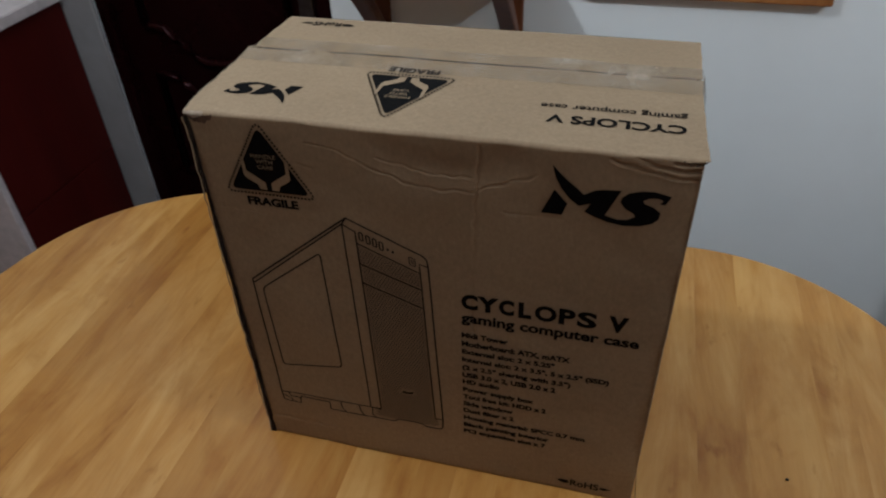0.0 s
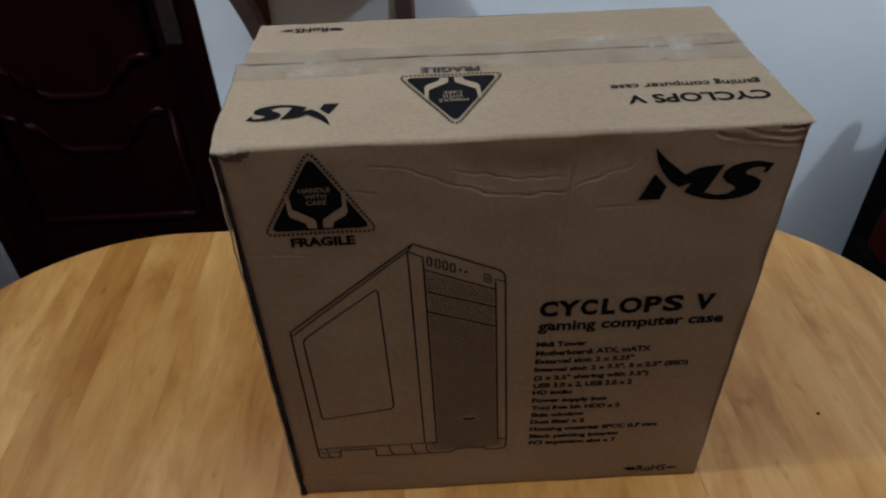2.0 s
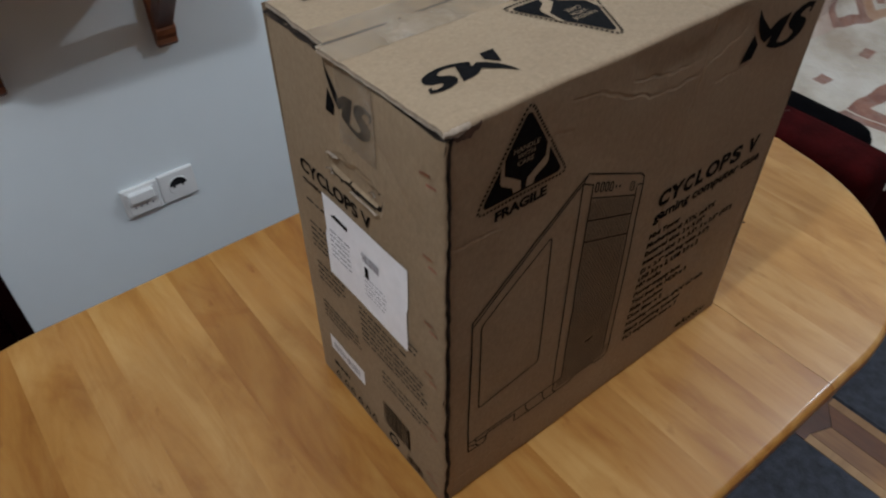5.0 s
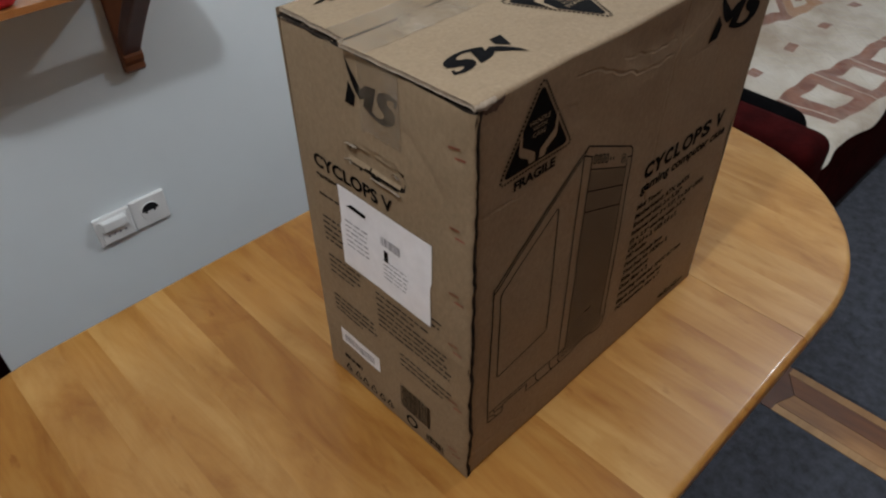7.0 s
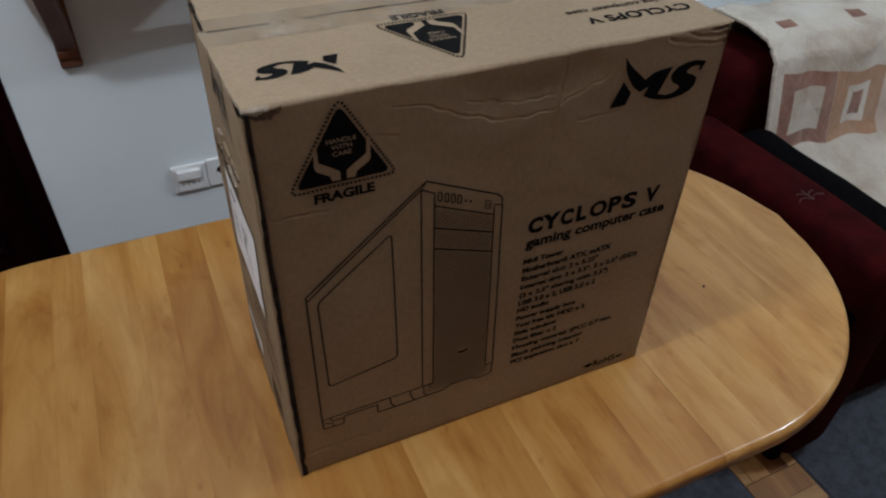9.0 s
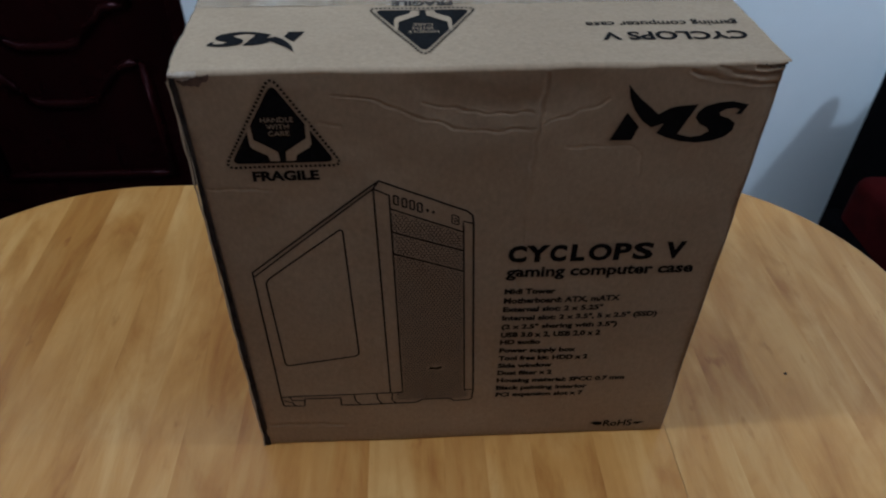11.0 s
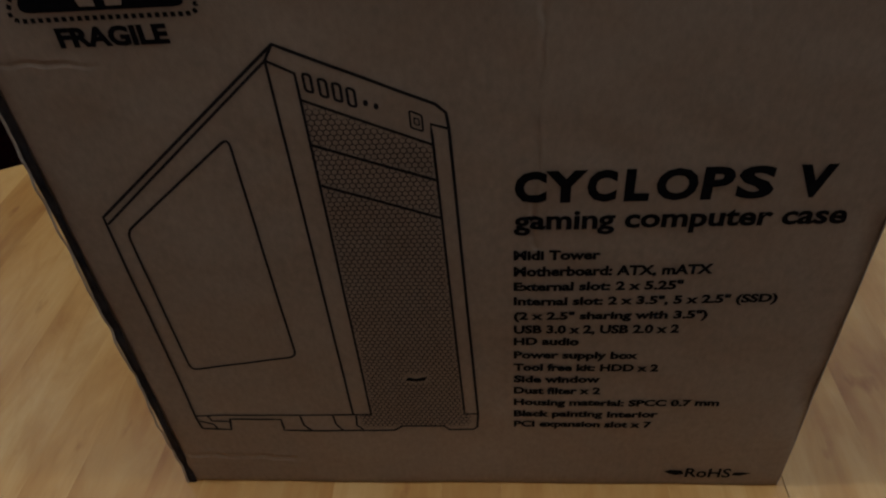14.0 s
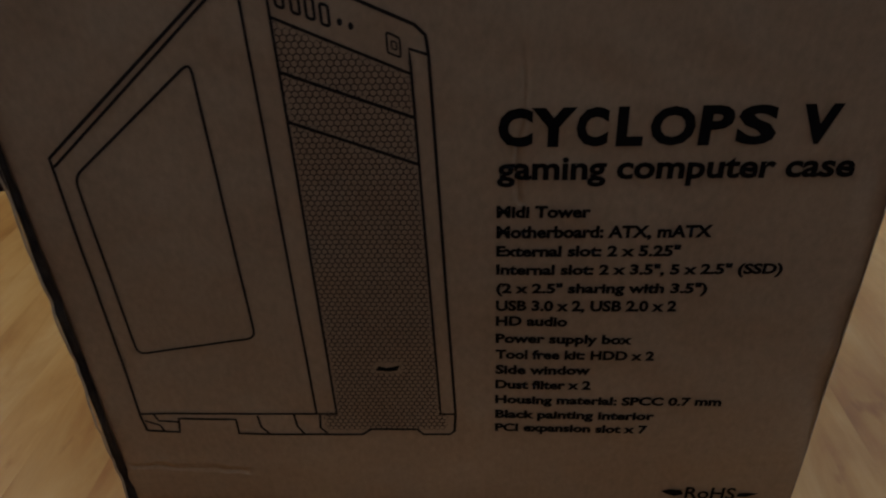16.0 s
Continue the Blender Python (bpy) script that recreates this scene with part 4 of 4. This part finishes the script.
# picture on the wall
frame_thing = thing("picture_frame", 0.12, WY1, 1.0, "wooden picture frame hanging on the white wall", "picture")
for x0, x1, z0, z1 in ((-0.24, 0.24, 0.0, 0.03), (-0.24, 0.24, 0.33, 0.36), (-0.24, -0.21, 0.03, 0.33), (0.21, 0.24, 0.03, 0.33)):
    part("frame_bar", block(x0, x1, -0.022, -0.001, z0, z1, 0.004), HONEY, frame_thing)
part("picture_sheet", block(-0.21, 0.21, -0.008, -0.002, 0.03, 0.33), PAPER, frame_thing)


# wall sockets
def socket(cx, cz, lid):
    s = thing("wall_socket", cx, WY1, cz, "white plastic double-frame socket with a flap" if lid else "white plastic earthed wall socket", "socket", "sockets on the wall")
    part("cover_plate", block(-0.039, 0.039, -0.009, 0.0, -0.036, 0.036, 0.004, 3), PLASTIC, s)
    if lid:
        part("insert", block(-0.031, 0.031, -0.0125, -0.009, -0.029, 0.03, 0.002), PLASTIC, s)
        part("flap", block(-0.027, 0.025, -0.024, -0.012, 0.006, 0.029, 0.003), PLASTIC, s, "raised hinged flap")
        for dx in (-0.018, -0.006, 0.006, 0.018):
            part("jack_hole", block(dx - 0.002, dx + 0.002, -0.0132, -0.0124, -0.012, -0.007), GREY_INK, s)
    else:
        ring = bmesh.new()
        bmesh.ops.create_cone(ring, cap_ends=True, segments=28, radius1=0.0215, radius2=0.0205, depth=0.002, matrix=Matrix.Translation((0, -0.0098, 0)) @ Matrix.Rotation(radians(90), 4, "X"))
        part("socket_well", ring, PLASTIC, s)
        # Shade in the well's upper half and the pin holes is painted black.
        part("well_shade", fill([(0.0185 * math.cos(k * math.pi / 14), 0.0185 * math.sin(k * math.pi / 14)) for k in range(15)]), DARK_HOLE, s).matrix_local = Matrix.Translation((0, -0.0112, 0.002)) @ Matrix.Rotation(radians(90), 4, "X")
        for dx in (-0.0095, 0.0095):
            part("pin_hole", block(dx - 0.0024, dx + 0.0024, -0.0114, -0.0106, -0.0024, 0.0024), DARK_HOLE, s)
    return s


socket(-0.4, 0.521, True)
socket(-0.321, 0.524, False)


# sofa along the wall with a quilted throw
def cushion(x0, x1, y0, y1, z0, z1, r, seed):
    bm = block(x0, x1, y0, y1, z0, z1, r, 4)
    bmesh.ops.subdivide_edges(bm, edges=[e for e in bm.edges if e.calc_length() > 0.12], cuts=4, use_grid_fill=True)
    for v in bm.verts:
        v.co += Vector((1, 1, 1)) * 0.006 * noise.noise(v.co * 6 + Vector((seed, 0, 0)))
    return bm


sofa = thing("sofa", 0.64, 0.6, 0, "dark maroon velour sofa against the wall", "sofa")
part("armrest", cushion(0.05, 0.19, -0.03, 0.6, 0.05, 0.625, 0.035, 1), MAROON, sofa, smooth=True)
part("armrest", cushion(2.1, 2.29, 0.01, 0.6, 0.05, 0.625, 0.055, 2), MAROON, sofa, smooth=True)
part("seat_base", block(0.19, 2.1, 0.04, 0.6, 0.05, 0.41, 0.02), MAROON, sofa, smooth=True)
part("backrest", cushion(0.215, 2.2, 0.59, 0.83, 0.05, 0.72, 0.06, 3), MAROON, sofa, smooth=True)
# Black panels added over the maroon sides to stand for their shade.
part("outer_side_panel", cushion(0.034, 0.075, -0.015, 0.62, 0.03, 0.515, 0.015, 4), MATTE_BLACK, sofa, "black panel for the shade on the outer side", True)
part("back_side_panel", cushion(0.198, 0.24, 0.68, 0.845, 0.04, 0.735, 0.018, 5), MATTE_BLACK, sofa, "black panel for the shade on the back's end", True)
for lx in (0.08, 2.2):
    for ly in (0.1, 0.55):
        part("foot", tube([(lx, ly, 0.012), (lx, ly, 0.062)], 0.022, 12), MAHOGANY, sofa)
def stitched_flower(cx, cy, size):
    """Beige embroidery lying on the armrest: curved petals and a stem."""
    arm = sofa.children[0].data
    tree = BVHTree.FromPolygons([v.co[:] for v in arm.vertices], [q.vertices[:] for q in arm.polygons])
    bm = bmesh.new()
    for a in (10, 48, 90, 128, 172):
        d = Vector((math.cos(radians(a)), math.sin(radians(a)), 0))
        e = Vector((-d.y, d.x, 0))
        pts = []
        for k in range(7):
            t = k / 6
            q = Vector((cx, cy, 1.0)) + d * size * t + e * size * 0.28 * math.sin(t * math.pi) * (1 if a < 90 else -1 if a > 90 else 0)
            hit = tree.ray_cast(q, Vector((0, 0, -1)))[0]
            if hit:
                pts.append(hit + Vector((0, 0, 0.0006)))
        if len(pts) > 2:
            tube(pts, 0.0013, 5, bm)
    return bm


part("stitched_flower", stitched_flower(0.115, 0.2, 0.035), plain("beige_thread", (0.06, 0.024, 0.018), 0.9, 200, 0.3, bump=0.0), sofa, "faded beige stitched flower")
# Soft black strip along the inside of the arm.
bag = tagged(finish("black_bag", cushion(0.832, 0.955, 0.66, 1.13, 0.43, 0.598, 0.05, 6), MATTE_BLACK, smooth=True), "soft black strip lying inside the sofa arm", "bag")


def quilt_material():
    """Cream quilted cotton with bands of rust squares and stitched relief."""
    m, n, l, b = nodes_of("quilted_throw")
    uv = n.new("ShaderNodeUVMap").outputs[0]
    cream = ramp(n, l, noise_tex(n, l, 3.5, (1, 1, 1), 5, uv), [(0.34, (0.31, 0.255, 0.19)), (0.5, (0.44, 0.4, 0.33)), (0.66, (0.51, 0.485, 0.43))])
    rust = ramp(n, l, noise_tex(n, l, 16, (1, 1, 1), 5, uv), [(0.3, (0.13, 0.05, 0.032)), (0.7, (0.24, 0.11, 0.07))])
    sep = n.new("ShaderNodeSeparateXYZ")
    l.new(uv, sep.inputs[0])

    def calc(op, a, c=None):
        k = n.new("ShaderNodeMath")
        k.operation = op
        for s, v in zip(k.inputs, (a, c)):
            if v is None:
                continue
            if hasattr(v, "is_output"):
                l.new(v, s)
            else:
                s.default_value = v
        return k.outputs[0]

    def away(sock, period, phase):
        return calc("ABSOLUTE", calc("SUBTRACT", calc("MODULO", calc("ADD", sock, phase + 50 * period), period), period / 2))

    def between(sock, lo, hi):
        return calc("MULTIPLY", calc("GREATER_THAN", sock, lo), calc("LESS_THAN", sock, hi))

    # one band of patches along the backrest: three designs in turn, each 0.19 wide
    wave = calc("MULTIPLY", calc("SUBTRACT", noise_tex(n, l, 7, (1, 1, 1), 3, uv), 0.5), 0.012)
    along = calc("ADD", calc("SUBTRACT", sep.outputs[0], 1.0), wave)
    down = calc("ADD", calc("SUBTRACT", sep.outputs[1], calc("MULTIPLY", along, 0.12)), wave)
    step = calc("MODULO", calc("ADD", along, 5.7), 0.57)
    fx = calc("ABSOLUTE", calc("SUBTRACT", calc("MODULO", calc("ADD", along, 5.7), 0.19), 0.095))
    fy = calc("MULTIPLY", calc("ABSOLUTE", calc("SUBTRACT", down, 0.772)), 1.06)
    far = calc("MAXIMUM", fx, fy)
    band = calc("MULTIPLY", calc("LESS_THAN", far, 0.0945), calc("GREATER_THAN", along, 0.0))
    first, second = calc("LESS_THAN", step, 0.19), between(step, 0.19, 0.38)
    third = calc("GREATER_THAN", step, 0.38)
    worn = calc("MULTIPLY", calc("POWER", noise_tex(n, l, 9, (1, 1, 1), 6, uv), 0.45), 1.3)
    rust_mask = calc("MULTIPLY", band, calc("ADD", calc("MULTIPLY", first, calc("GREATER_THAN", far, 0.057)), calc("MULTIPLY", second, calc("LESS_THAN", calc("MAXIMUM", calc("MULTIPLY", fx, 1.5), fy), 0.034))))
    ochre_mask = calc("MULTIPLY", band, calc("ADD", calc("MULTIPLY", second, calc("GREATER_THAN", calc("MAXIMUM", calc("MULTIPLY", fx, 1.25), fy), 0.055)), calc("MULTIPLY", third, calc("MULTIPLY", between(far, 0.014, 0.05), 0.6))))
    pink_mask = calc("MULTIPLY", band, calc("MULTIPLY", third, calc("MULTIPLY", calc("GREATER_THAN", far, 0.05), 0.45)))
    # a second band lies along the seat, of the first design only
    gx = calc("ABSOLUTE", calc("SUBTRACT", calc("MODULO", calc("ADD", along, 5.655), 0.19), 0.095))
    seat = calc("ABSOLUTE", calc("SUBTRACT", down, 1.225))
    seat_far = calc("MAXIMUM", gx, seat)
    seat_mask = calc("MULTIPLY", between(seat_far, 0.05, 0.0925), calc("GREATER_THAN", along, 0.2))
    rust_mask = calc("MAXIMUM", rust_mask, seat_mask)
    # small tabs scattered over the plain rows
    tx = away(sep.outputs[0], 0.24, 0.01)
    ty = away(sep.outputs[1], 0.26, 0.115)
    tab = calc("MULTIPLY", calc("MULTIPLY", calc("LESS_THAN", tx, 0.026), calc("LESS_THAN", ty, 0.017)), calc("MULTIPLY", calc("GREATER_THAN", calc("ABSOLUTE", calc("SUBTRACT", down, 0.772)), 0.13), calc("GREATER_THAN", seat, 0.12)))
    cream = mixed(n, l, pink_mask, cream, (0.4, 0.27, 0.22))
    cream = mixed(n, l, calc("MULTIPLY", ochre_mask, worn), cream, (0.3, 0.165, 0.085))
    mask = calc("MULTIPLY", calc("MAXIMUM", rust_mask, tab), worn)
    l.new(mixed(n, l, mask, cream, rust), b.inputs["Base Color"])
    b.inputs["Roughness"].default_value = 0.9
    b.inputs["Sheen Weight"].default_value = 0.2
    d1 = away(calc("ADD", sep.outputs[0], sep.outputs[1]), 0.075, 0)
    d2 = away(calc("SUBTRACT", sep.outputs[0], sep.outputs[1]), 0.075, 0)
    stitch = calc("MULTIPLY", calc("POWER", calc("MULTIPLY", calc("MINIMUM", d1, d2), 26), 0.4), 0.2)
    bumped(n, l, b, calc("ADD", stitch, noise_tex(n, l, 13, (1, 0.7, 1), 5, uv, 0.6, 0.8)), 0.9, 0.014)
    return m


def throw_cover():
    """The throw falls over the backrest, across the seat and down the front."""
    line = [(1.475, 0.4), (1.475, 0.68), (1.455, 0.74), (1.42, 0.765), (1.3, 0.77), (1.22, 0.755), (1.175, 0.71), (1.155, 0.62), (1.14, 0.5), (1.1, 0.45), (1.0, 0.432), (0.8, 0.427), (0.67, 0.426), (0.645, 0.418), (0.632, 0.404)]
    dist = [0.0]
    for (ay, az), (by, bz) in zip(line, line[1:]):
        dist.append(dist[-1] + math.hypot(by - ay, bz - az))
    nu, nv = 90, 110
    bm = bmesh.new()
    uvl = bm.loops.layers.uv.new("UVMap")
    rows = []
    for j in range(nv + 1):
        s = dist[-1] * j / nv
        k = max(i for i in range(len(dist) - 1) if dist[i] <= s + 1e-9)
        t = (s - dist[k]) / (dist[k + 1] - dist[k])
        y = line[k][0] + (line[k + 1][0] - line[k][0]) * t
        z = line[k][1] + (line[k + 1][1] - line[k][1]) * t
        row = []
        for i in range(nu + 1):
            x = 0.965 + 1.7 * i / nu + (0.02 * noise.noise((y * 5, z * 5, 2)) if i == 0 else 0)
            w = 0.012 * noise.noise((x * 5, s * 5, 0.7)) + 0.009 * noise.noise((x * 13, s * 8, 3))
            row.append((bm.verts.new((x, y - 0.012 + w, z + 0.014 + w)), x, s))
        rows.append(row)
    for j in range(nv):
        for i in range(nu):
            q = (rows[j][i], rows[j][i + 1], rows[j + 1][i + 1], rows[j + 1][i])
            f = bm.faces.new([c[0] for c in q])
            for lp, c in zip(f.loops, q):
                lp[uvl].uv = (c[1], c[2])
    bmesh.ops.recalc_face_normals(bm, faces=bm.faces[:])
    return bm


throw = tagged(finish("quilted_throw", throw_cover(), quilt_material(), smooth=True), "cream quilted throw with rust-coloured squares spread over the sofa", "throw")
side = [v.co.copy() for v in throw.data.vertices][::91]
part("hem", tube(side[6:], 0.006, 6), plain("cream_binding", (0.5, 0.44, 0.36), 0.9, 90, 0.2), throw, "stitched cream hem", smooth=True)

# a dark speck on the table
tagged(finish("crumb", block(0.2445, 0.2485, 0.5835, 0.5865, TABLE_Z + 0.0002, TABLE_Z + 0.0022, 0.001), INK_THIN), "tiny dark crumb lying on the tabletop", "crumb")

# ---- bare strip of parquet between the carpets ----
strip = thing("parquet_strip", 0.676, -0.5, 0, "brown patterned parquet showing between two carpets", "parquet", kind="structure")
PALE_OAK = wood("pale_parquet_wood", [(0.3, (0.29, 0.145, 0.045)), (0.55, (0.4, 0.22, 0.078)), (0.75, (0.49, 0.29, 0.115))], 0, 14, 0.4, 0.15, 0.2)
DARK_OAK = wood("dark_parquet_wood", [(0.3, (0.06, 0.019, 0.007)), (0.55, (0.11, 0.037, 0.012)), (0.75, (0.16, 0.06, 0.02))], 1, 14, 0.4, 0.15, 0.3)


def parquet_piece(outline, material):
    part("parquet_block", prism(outline, 0.0005, 0.008, lambda u, v, d: (u, v, d)), material, strip)


# each bay: a mid and a pale cross strip, then a panel with pale borders and a dark mitred centre
PERIOD, FIRST = 0.42, 0.507
bay = -5
while FIRST + 0.5 - bay * PERIOD > -1.7:
    e = FIRST + 0.5 - bay * PERIOD
    bay += 1
    if e > 1.85:
        continue
    low = e - PERIOD + 0.0615
    parquet_piece([(-0.08, e), (0.08, e), (0.08, e + 0.06), (-0.08, e + 0.06)], PARQUET)
    parquet_piece([(-0.08, e - 0.036), (0.08, e - 0.036), (0.08, e - 0.001), (-0.08, e - 0.001)], PALE_OAK)
    top_y = e - 0.0375
    parquet_piece([(-0.08, low), (-0.056, low), (-0.056, top_y - 0.05), (-0.08, top_y - 0.05)], PALE_OAK)
    parquet_piece([(0.056, low), (0.08, low), (0.08, top_y - 0.03), (0.056, top_y - 0.03)], PALE_OAK)
    parquet_piece([(-0.08, top_y - 0.049), (-0.055, top_y - 0.049), (0.0, top_y - 0.07), (0.055, top_y - 0.029), (0.08, top_y - 0.029), (0.08, top_y), (-0.08, top_y)], DARK_OAK)
    parquet_piece([(-0.055, low), (-0.001, low), (-0.001, top_y - 0.071), (-0.055, top_y - 0.0505)], PARQUET)
    parquet_piece([(0.0005, low), (0.055, low), (0.055, top_y - 0.031), (0.0005, top_y - 0.0715)], PARQUET)
